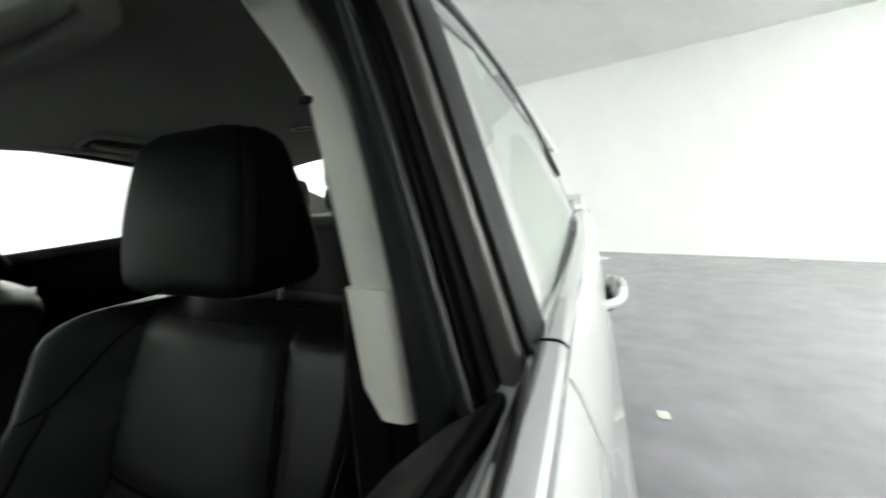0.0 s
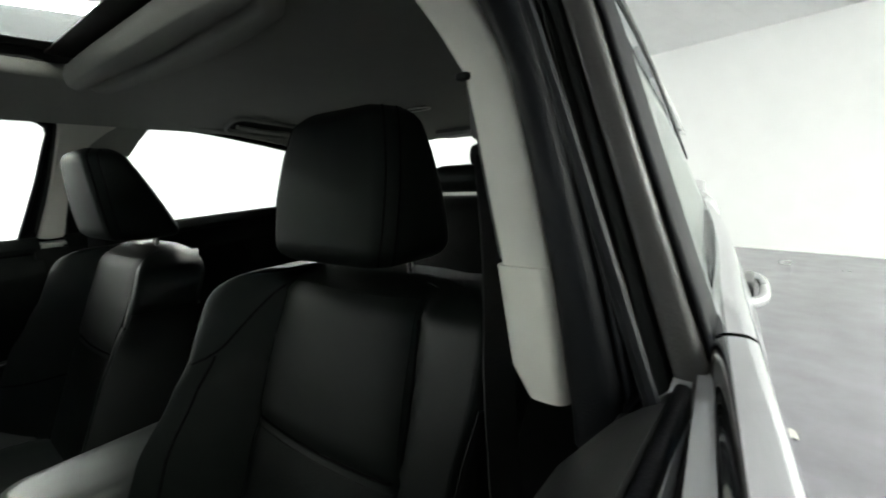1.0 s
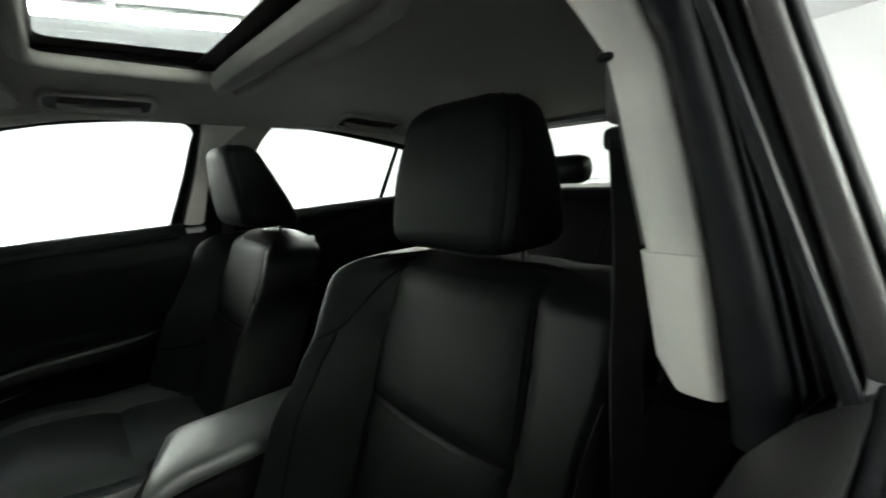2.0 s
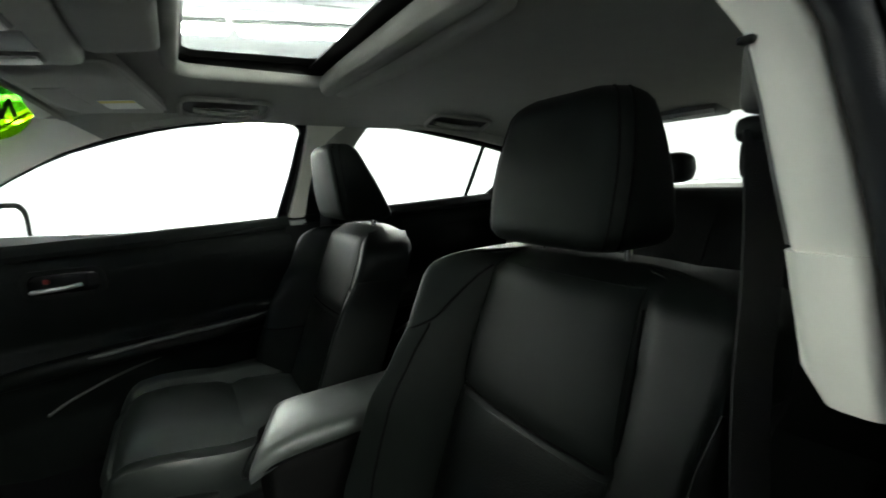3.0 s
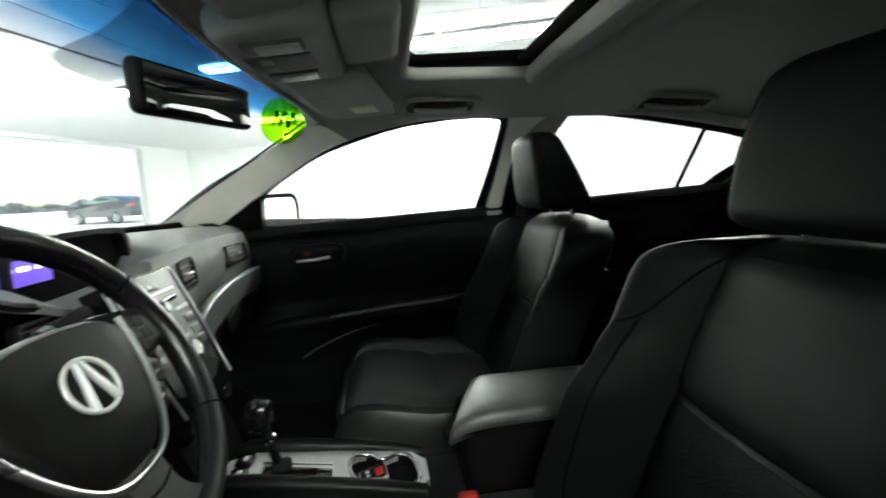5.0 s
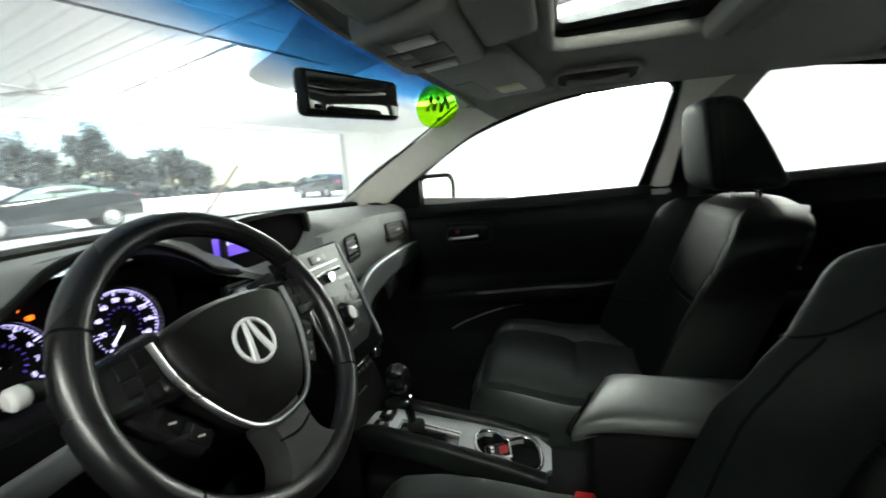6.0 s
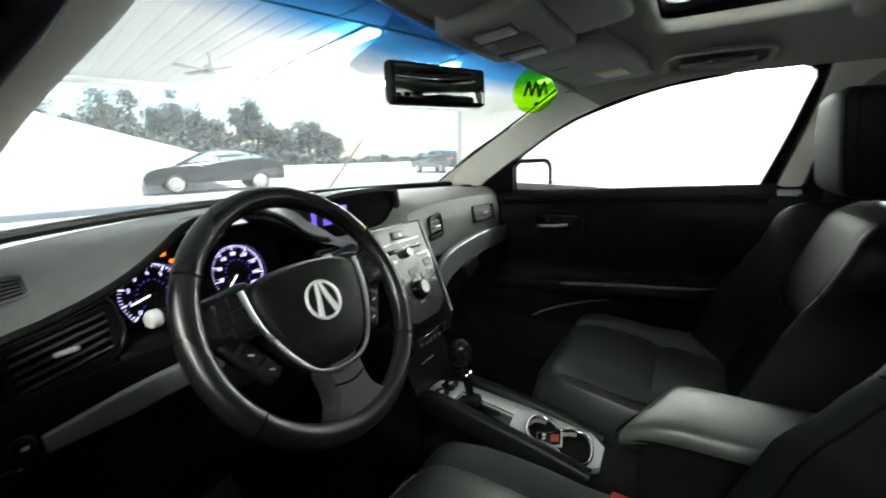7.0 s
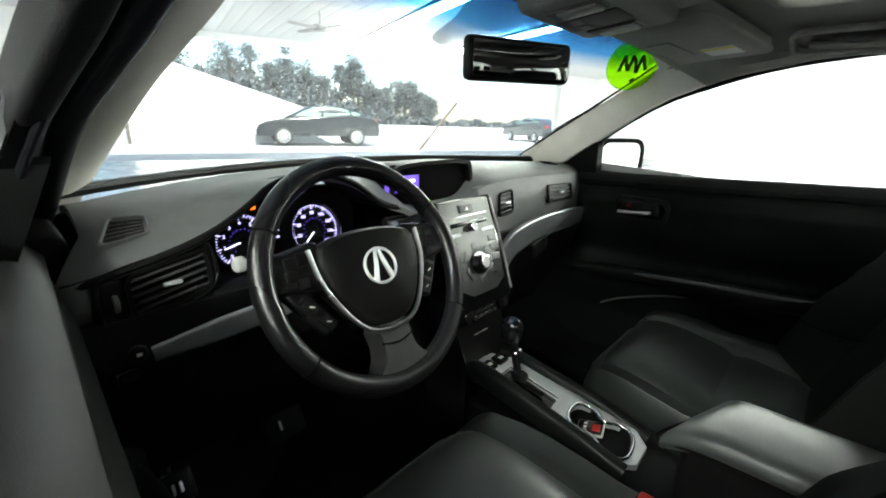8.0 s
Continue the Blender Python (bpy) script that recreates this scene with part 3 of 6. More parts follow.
def roof_z(x, y):
    return max(lining_z(x, y) + .022, 1.345 - .10 * (abs(x) / .62) ** 3 - .13 * max(0, (y - .25) / .5) ** 2 - .12 * max(0, (-y - .3) / .7) ** 2)


part("roof", sheet(lambda u, v: (-.62 + 1.24 * u, -.98 + 1.70 * v, roof_z(-.62 + 1.24 * u, -.98 + 1.70 * v)), 28, 40, (0, 0, -.012),
     lambda u, v: abs(-.62 + 1.24 * u) < .35 and .09 < -.98 + 1.70 * v < .48), PAINT, car)
part("sunroof_glass", sheet(lambda u, v: (-.37 + .74 * u, .07 + .43 * v, roof_z(-.37 + .74 * u, .07 + .43 * v) + .004), 10, 6, (0, 0, .005)), SMOKED, car, "tinted glass sunroof panel").visible_shadow = False


def hood_pt(u, v):
    x, y = -.8 + 1.6 * u, 1.5 + 1.05 * v
    return (x * (1 - .1 * v), y - .25 * abs(x / .8) ** 2 * (1 - v * .2), .745 - .04 * abs(x / .8) ** 3 - .10 * v ** 2.2)


part("hood", sheet(hood_pt, 16, 12, (0, 0, -.02)), PAINT, car)
part("front_bumper", soft_box((1.6, .25, .5), .1, (0, 2.5, .45), bend=lambda q, p: (q.x, q.y - .18 * p[0] ** 2, q.z)), PAINT, car)
part("trunk_lid", sheet(lambda u, v: (-.62 + 1.24 * u, -1.36 - .5 * v, .985 - .02 * abs(2 * u - 1) ** 3 - .05 * v ** 2), 12, 8, (0, 0, -.02)), PAINT, car)
part("rear_bumper", soft_box((1.34, .25, .7), .1, (0, -1.85, .6), bend=lambda q, p: (q.x, q.y + .15 * p[0] ** 2, q.z)), PAINT, car)
part("rear_panel", block((1.2, .05, .40), (0, -1.84, .80), .02), PAINT, car)
part("underbody", block((1.5, 4.0, .1), (0, .3, .22), .01), PLASTIC, car)


def windshield_pt(u, v):
    x = -1 + 2 * u
    a = Vector((.70 * x, 1.42 - .30 * x * x, .925))
    b = Vector((.60 * x, .785 - .10 * x * x, 1.265))
    p = a.lerp(b, v)
    return p + Vector((0, .03, .05)) * (4 * v * (1 - v)) * .35


part("windshield", sheet(windshield_pt, 24, 12, (0, .004, .003)), GLARED, car, "clear windscreen").visible_shadow = False
part("sun_band", sheet(lambda u, v: Vector(windshield_pt(u, .70 + .30 * v)) + Vector((0, -.003, -.004)), 24, 4, (0, 0, 0)), BLUEBAND, car, "blue tinted band").visible_shadow = False
def patch_pt(u, v):
    """The dotted dark patch round the mirror's foot."""
    w = .060 + .035 * (1 - (1 - min(1, v * 5)) ** 2) ** .5 + .07 * max(0, v - .5) ** 1.3
    return Vector(windshield_pt(.503 + (2 * u - 1) * w, .775 + .21 * v)) + Vector((0, -.006, -.008))


part("mirror_patch", sheet(patch_pt, 12, 20, (0, 0, 0)), PATCH, car, "grey dotted patch behind the mirror").visible_shadow = False
part("rear_window", sheet(lambda u, v: ((-1 + 2 * u) * (.60 - .05 * v), -1.42 + .47 * v - .06 * (2 * u - 1) ** 2 * -1, .985 + .27 * v), 14, 8, (0, -.004, .003)), REARGLASS, car, "rear window").visible_shadow = False
for sgn, wins in ((1, (FRONT_WIN, REAR_WIN)), (-1, (REAR_WIN,))):
    for line in wins:
        p = part("door_glass", plate([q * 1.0 for q in line], [], lambda a, b: (sgn * (side_x(b, a) + .050), a, b), lambda a, b: (sgn * .004, 0, 0)), GLASS, car, "raised door glass", smooth=False)
        p.visible_shadow = False
for sgn in (-1, 1):
    part("division_bar", tube([(sgn * (side_x(1.175, -.61) + .040), -.590, 1.175), (sgn * (side_x(.955, -.57) + .040), -.552, .955)], .009, 8), GLOSSY, car)

# ---- roof lining and pillars ----
def lining_pt(u, v):
    y = -.97 + 1.735 * v
    half = .604 - .02 * max(0, (y - .3) / .4) ** 2 - .03 * max(0, (-y - .4) / .5)
    x = (-1 + 2 * u) * half
    y -= .10 * (2 * u - 1) ** 2 * max(0, min(1, (y - .3) / .42))
    return (x, y, lining_z(x, y))


SUN = (.325, .105, .447)  # half width, rear and front edge of the roof opening
single("ceiling", sheet(lining_pt, 60, 90, (0, 0, .008), lambda u, v: abs(lining_pt(u, v)[0]) < SUN[0] and SUN[1] < lining_pt(u, v)[1] < SUN[2]),
       CLOTH, "grey woven cloth roof lining with a sunroof opening", "roof lining", kind="structure")


header = thing("header_trim", "dark trim along the top edge of the windscreen", "trim")
part("blackout", sheet(lambda u, v: Vector(lining_pt(u, 1)).lerp(Vector(windshield_pt(u, .985)) + Vector((0, .004, .004)), v) + Vector((0, 0, .003)), 24, 2, (0, 0, .004)), RUBBER, header)
part("edge_strip", tube([Vector(lining_pt(k / 30, 1)) + Vector((0, .004, .001)) for k in range(31)], .009, 8), CLOTH, header)


def sunroof():
    t = thing("sunroof_frame", "sunroof surround with a padded cloth edge", "sunroof")
    cy, ly = (SUN[1] + SUN[2]) / 2, SUN[2] - SUN[1]
    loop = rrect(2 * SUN[0] + .004, ly + .004, .05, 5)
    part("edge_trim", sweep([(a, cy + b, lining_z(a, cy + b) + .001) for a, b in loop], disc(.016, 12), closed=True), CLOTH, t)
    part("well", loft([[(a * k, cy + b * k, (roof_z(a * k, cy + b * k) - d) if d else lining_z(a, cy + b) + .004) for a, b in loop] for k, d in ((1.0, 0), (1.0, .013), (.87, .013), (.86, .016), (.90, .022))], True, False), PLASTIC, t)
    part("rear_flange", block((.62, .06, .004), (0, SUN[1] + .03, 1.308), .001), PLASTIC, t)
    def roll(q, p):
        return (q.x, q.y + .012 - .045 * (1 - p[0] ** 2) * (.55 - .45 * p[1]), lining_z(q.x, .09) + q.z - .006 * math.exp(-((p[1] - .1) / .12) ** 2) * (p[2] > 0) * -1 + .010 * math.exp(-((p[1] - .1) / .16) ** 2) * (p[2] < 0))
    part("rear_roll", soft_box((.64, .085, .052), .022, (0, .090, -.012), (30, 24, 8), roll), CLOTH, t, "padded cloth roll")
    return t


sunroof()


def grab_handle(y0, y1, name="grab_handle"):
    t = thing(name, "grey folded grab handle set into the roof lining", "handle", "grab handles")
    cy, ln = (y0 + y1) / 2, abs(y1 - y0)
    def lay(a, b):
        x = .518 + a
        return Vector((x, cy + b, lining_z(x, cy + b) - .003))
    def ring(w, l, drop):
        return [lay(a, b) + Vector((-drop * .5, 0, -drop)) for a, b in rrect(w, l, w * .28, 5)]
    part("surround", loft([ring(0.104, ln + .012, -.004), ring(0.102, ln + .01, .004), ring(0.094, ln + .002, .005), ring(0.088, ln - .006, -.002)], True, False), CLOTH, t)
    part("recess", loft([ring(0.088, ln - .006, -.002), ring(.01, ln - .08, -.003)]), FRAMEGREY, t)
    part("rim", tube(ring(0.100, ln + .008, .006), .0055, 8, True), VISOR, t)
    part("grip", sweep(smooth_line([lay(.012, (k / 8 - .5) * (ln - .05)) + Vector((-.003, 0, -.005 - .006 * math.sin(k / 8 * 3.14))) for k in range(9)], 1), disc(.011, 12, .007)), CLOTH, t)
    return t


grab_handle(.430, .225)
grab_handle(-.29, -.52)
brake = thing("brake_light_housing", "grey high brake-light housing above the rear window", "brake light")
part("case", soft_box((.29, .10, .045), .012, (.04, -.93, 1.222), (8, 6, 4)), DASHGREY, brake)
part("edge", soft_box((.28, .006, .014), .003, (.04, -.878, 1.205)), LENS, brake, "pale edge")


ringlamp = thing("reading_lamp", "small oval reading lamp with a pale rim", "lamp")
part("rim", tube([(.065 + .05 * math.cos(k * .2618), -.64 + .022 * math.sin(k * .2618), lining_z(.065, -.64) - .004) for k in range(24)], .0028, 6, True), LABEL, ringlamp)
part("lens", soft_box((.08, .034, .006), .0025, (.065, -.64, lining_z(.065, -.64) - .001)), DASHGREY, ringlamp)


# side trims: the upper frame inside, one thing a side
for sgn, name in ((1, "passenger_side_trim"), (-1, "driver_side_trim")):
    t = thing(name, "pale beige window pillar trim above black door panels", "pillar trim", "pillar trims")
    a_line = [(y, z, 0) for y, z in ((1.245, .885), (1.195, .930), (1.125, .974), (1.008, 1.042), (.900, 1.104), (.775, 1.177), (.70, 1.22), (.60, 1.232), (.50, 1.215), (.55, 1.180), (.72, 1.120), (.90, 1.004), (1.06, .90))]
    if sgn > 0:
        low = [p for p in a_line if p[0] > .69]
        low = low[:6] + [(.70, 1.222, 0), (.60, 1.236, 0), (.52, 1.228, 0), (.52, 1.190, 0), (.60, 1.168, 0)] + [p for p in low[6:] if p[1] < 1.125]
        def corner(u, v):
            y = .44 + .165 * u
            z = 1.212 - .30 * max(0, y - .44)
            return Vector((side_x(z, y) + .012, y, z)).lerp(Vector((.560, min(y + .10 * u, .69), lining_z(.560, y) - .004)), v)
        part("lining_corner", sheet(corner, 30, 16, (.01, 0, .01)), CLOTH, t, "grey cloth corner")
        part("windscreen_seal", tube(smooth_line([(side_x(z, y) - .012, y + .004, z + .002) for y, z in ((1.195, .930), (1.125, .974), (1.008, 1.042), (.900, 1.104), (.775, 1.177), (.72, 1.212))], 2), .0030, 6), RUBBER, t, "black windscreen edge")
        part("front_pillar_trim", plate(smooth_line(low, 1, True), [], lambda a, b: (sgn * (side_x(b, a) + .012 - .022 * max(0, min(1, (a - .65) / .3))), a, b), lambda a, b: (sgn * .03, 0, 0)), BEIGE, t, "beige front pillar cover")
    else:
        inner = smooth_line([(-.612, 1.33, .875), (-.600, 1.23, .930), (-.590, .998, 1.023), (-.580, .872, 1.078), (-.570, .777, 1.113), (-.560, .711, 1.140), (-.548, .655, 1.180), (-.530, .60, 1.235)], 2)
        outer = smooth_line([(-.668, 1.26, .855), (-.652, 1.15, .925), (-.644, 1.00, 1.005), (-.638, .895, 1.052), (-.625, .775, 1.094), (-.610, .699, 1.129), (-.595, .62, 1.18), (-.575, .55, 1.24)], 2)
        part("front_pillar_trim", loft([[a, a.lerp(b, .3) + Vector((.004, -.006, 0)), a.lerp(b, .7) + Vector((.004, -.006, 0)), b, b + Vector((-.03, .03, .01)), a + Vector((-.03, .04, .01))] for a, b in zip(inner, outer)]), BEIGE, t, "beige front pillar cover")
        part("pillar_seal", tube([b + Vector((-.012, -.004, -.004)) for b in outer], .014, 10), RUBBER, t, "black rubber seal")
        part("door_frame", sweep([b + Vector((-.05, -.004, -.004)) for b in outer], rrect(.03, .05, .01)), PLASTIC, t)
    part("sail_panel", plate([Vector(p) for p in ((.912, .88, 0), (.897, .996, 0), (.915, 1.002, 0), (1.08, .88, 0))], [], lambda a, b: (sgn * (side_x(b, a) + .010), a, b), lambda a, b: (sgn * .04, 0, 0)), PLASTIC, t, "black corner panel")
    part("roof_rail", sweep([(sgn * (side_x(z, y) + .004), y, z) for y, z in ((.54, 1.198), (.40, 1.226), (.25, 1.240), (0, 1.246), (-.25, 1.238), (-.5, 1.205), (-.8, 1.150), (-1.0, 1.09))], rrect(.022, .035, .008)), CLOTH, t)
    part("window_seal", tube([(sgn * (side_x(p.y, p.x) + .030), p.x, p.y) for p in FRONT_WIN], .0045, 8, True, (0, 1, 0)), RUBBER, t, "black rubber seal")
    part("window_seal", tube([(sgn * (side_x(p.y, p.x) + .030), p.x, p.y) for p in REAR_WIN], .006, 8, True, (0, 1, 0)), RUBBER, t, "black rubber seal")
    c_line = [(y, z, 0) for y, z in ((-.66, .90), (-.71, .985), (-.83, 1.055), (-.88, 1.11), (-.8, 1.20), (-1.0, 1.16), (-1.45, .98), (-1.45, .90))]
    part("rear_pillar_trim", plate(smooth_line(c_line, 1, True), [], lambda a, b: (sgn * (side_x(b, a) + .016), a, b), lambda a, b: (sgn * .03, 0, 0)), DASHGREY, t, "grey rear pillar cover")


def lines_at(z, line):
    """A pillar line's distance from the car's middle at height z."""
    for (a, p), (b, q) in zip(line, line[1:]):
        if z <= b:
            return p + (q - p) * (z - a) / (b - a)
    return line[-1][1]


COVER_IN = ((.86, .668), (.969, .640), (1.027, .622), (1.075, .608), (1.123, .592), (1.167, .560), (1.229, .508), (1.28, .46))
COVER_OUT = ((.86, .704), (.884, .700), (.965, .682), (1.039, .661), (1.12, .635), (1.165, .611), (1.207, .583), (1.28, .53))
SEAL_OUT = ((.86, .745), (.904, .734), (.967, .716), (1.06, .686), (1.16, .652), (1.19, .636), (1.28, .585))
GUIDE_IN = ((.86, .781), (.912, .763), (1.03, .722), (1.158, .676), (1.182, .665), (1.28, .618))
GUIDE_OUT = ((.86, .801), (.918, .781), (1.03, .741), (1.151, .698), (1.177, .688), (1.28, .642))


def pillar_y(z):
    return .122 - .17 * (z - .97)


def pillar_strip(sign, inner, outer, y0, y1, z0, z1, r=.006, n=24):
    """A strip up the middle pillar between two of its lines; y: along the car from its front."""
    rings = []
    for k in range(n + 1):
        z = z0 + (z1 - z0) * k / n
        a0, a1 = inner(z), outer(z)
        ring = rrect(a1 - a0, y1 - y0, min(r, (a1 - a0) * .49, (y1 - y0) * .49), 3)
        rings.append([(sign * ((a0 + a1) / 2 + a), pillar_y(z) + (y0 + y1) / 2 + b, z) for a, b in ring])
    return loft(rings)


def between(f, off=0.0):
    """The line a share f of the way from the rubber seal to the window guide."""
    return lambda z: lines_at(z, SEAL_OUT) + f * (lines_at(z, GUIDE_IN) - lines_at(z, SEAL_OUT)) + off


def middle_pillar(sign):
    t = thing("middle_pillar", "beige middle pillar cover beside black rubber door seals", "pillar", "middle pillars")
    cover_in, cover_out = (lambda z: lines_at(z, COVER_IN)), (lambda z: lines_at(z, COVER_OUT))
    seal_out, guide_in, guide_out = (lambda z: lines_at(z, SEAL_OUT)), (lambda z: lines_at(z, GUIDE_IN)), (lambda z: lines_at(z, GUIDE_OUT))
    part("lower_cover", pillar_strip(sign, lambda z: cover_in(z) - .003 + .5 * max(0, .900 - z), cover_out, -.17, .006, .881, .972, .010), BEIGE, t, "beige cover")
    part("upper_cover", pillar_strip(sign, cover_in, cover_out, -.16, 0.0, .972, 1.275, .007), BEIGE, t, "beige cover")
    part("slot", pillar_strip(sign, lambda z: cover_in(z) - .004, lambda z: cover_in(z) + .006, -.13, -.006, .975, 1.115, .003), DASHGREY, t, "grey belt slot")
    part("notch", soft_box((.012, .010, .006), .002, (sign * (cover_in(1.12) + .002), pillar_y(1.12) + .001, 1.121)), PLASTIC, t)
    part("body_seal", pillar_strip(sign, lambda z: cover_out(z) + .002, lambda z: seal_out(z) - .001, -.03, .012, .86, 1.275, .012), RUBBER, t, "thick black leather-grained seal")
    part("seal_lip", pillar_strip(sign, between(.02), between(.14), -.03, .004, .86, 1.275, .003), RUBBER, t)
    part("door_frame", pillar_strip(sign, between(.18), between(.50), -.05, -.004, .86, 1.275, .003), PLASTIC, t)
    part("frame_rib", pillar_strip(sign, between(.30), between(.37), -.05, .002, .86, 1.275, .0018), PLASTIC, t)
    part("frame_edge", pillar_strip(sign, between(.55), between(.94), -.05, .002, .86, 1.275, .004), PLASTIC, t)
    part("glass_channel", pillar_strip(sign, guide_in, guide_out, -.05, .006, .88, 1.275, .005), GREYRUB, t, "grey window guide channel")
    part("outer_lip", pillar_strip(sign, lambda z: guide_out(z) + .0008, lambda z: guide_out(z) + .0065, -.05, -.002, .88, 1.275, .003), RUBBER, t)
    rear = [Vector((.110, .935, 0)), Vector((.062, 1.235, 0)), Vector((-.2, 1.245, 0)), Vector((-.5, 1.225, 0)), Vector((-.82, 1.135, 0)), Vector((-.93, 1.07, 0)), Vector((-.75, .975, 0))]
    part("rear_door_glass", plate(rear, [], lambda a, b: (sign * (side_x(b, a) + .052), a, b), lambda a, b: (sign * .004, 0, 0)), DARKGLASS, t, "mirror-like outer window glass", smooth=False)
    part("drip_moulding", tube([(sign * (side_x(p.y, p.x) + .061), p.x, p.y + .004) for p in smooth_line(rear[1:6], 2)], .005, 8), GLOSSY, t)
    return t


DARKGLASS = mat("reflective_glass", (0.62, 0.64, 0.64), 0.03, 0.6, vary=0.0, coat=1.0, spec=1.0)
GREYRUB = mat("grey_rubber", (0.045, 0.043, 0.042), 0.4, vary=0.15, bump=0.15, bump_scale=400)
middle_pillar(-1)


def far_pillar():
    """The passenger side's middle pillar, seen across the cabin."""
    t = thing("middle_pillar", "pale beige middle pillar cover behind the passenger window", "pillar", "middle pillars")
    cover = [(.092, 1.240), (.094, 1.19), (.118, 1.05), (.146, .94), (.148, .925), (.098, .925), (.096, .94), (.083, 1.05), (.062, 1.13), (.02, 1.185), (-.06, 1.240)]
    part("cover", plate(smooth_line([(a, b, 0) for a, b in cover], 1, True), [], lambda a, b: (side_x(b, a) + .006, a, b), lambda a, b: (.03, 0, 0)), BEIGE, t, "beige cover")
    upper = [(.090, 1.245), (.085, 1.17), (.03, 1.135), (-.045, 1.125), (-.085, 1.20), (-.13, 1.245)]
    part("upper_cover", plate(smooth_line([(a, b, 0) for a, b in upper], 1, True), [], lambda a, b: (side_x(b, a) + .009, a, b), lambda a, b: (.02, 0, 0)), CLOTH, t, "grey cloth upper end")
    rear = [(.090, .912), (.086, 1.05), (.060, 1.15), (.0, 1.17), (-.05, 1.15), (-.03, 1.05), (.0, .912)]
    part("rear_cover", plate([Vector((a, b, 0)) for a, b in rear], [], lambda a, b: (side_x(b, a) + .012, a, b), lambda a, b: (.02, 0, 0)), PLASTIC, t, "black inner edge")
    part("lower_cover", plate([Vector(p) for p in ((.165, .30, 0), (.165, .90, 0), (.02, .90, 0), (-.02, .30, 0))], [], lambda a, b: (.728, a, b), lambda a, b: (.03, 0, 0)), PLASTIC, t, "black lower cover")
    return t


far_pillar()


def seat_belt(sign):
    t = thing("seat_belt", "black seat belt hanging from a grey pillar guide", "seat belt", "seat belts")
    x, y, z = (-.588, .050, 1.090) if sign < 0 else (side_x(1.1) - .006, .045, 1.10)
    part("guide", soft_box((.024, .034, .06), .010, (x, y, z + .012)), DASHGREY, t, "grey belt guide")
    part("guide_cap", soft_box((.026, .026, .022), .008, (x - sign * .002, y, z - .03)), PLASTIC, t)
    path = smooth_line([(x + sign * .004, y, z - .03), (x + sign * .012, y, .95), (x + sign * .012, y + .01, .8), (sign * .64, y + .03, .45), (sign * .67, y + .05, .3)], 2)
    part("webbing", sweep(path, rrect(.003, .038, .001), up=(.5, 1, 0)), WEB, t)
    return t


seat_belt(-1)
seat_belt(1)

# ---- seats ----

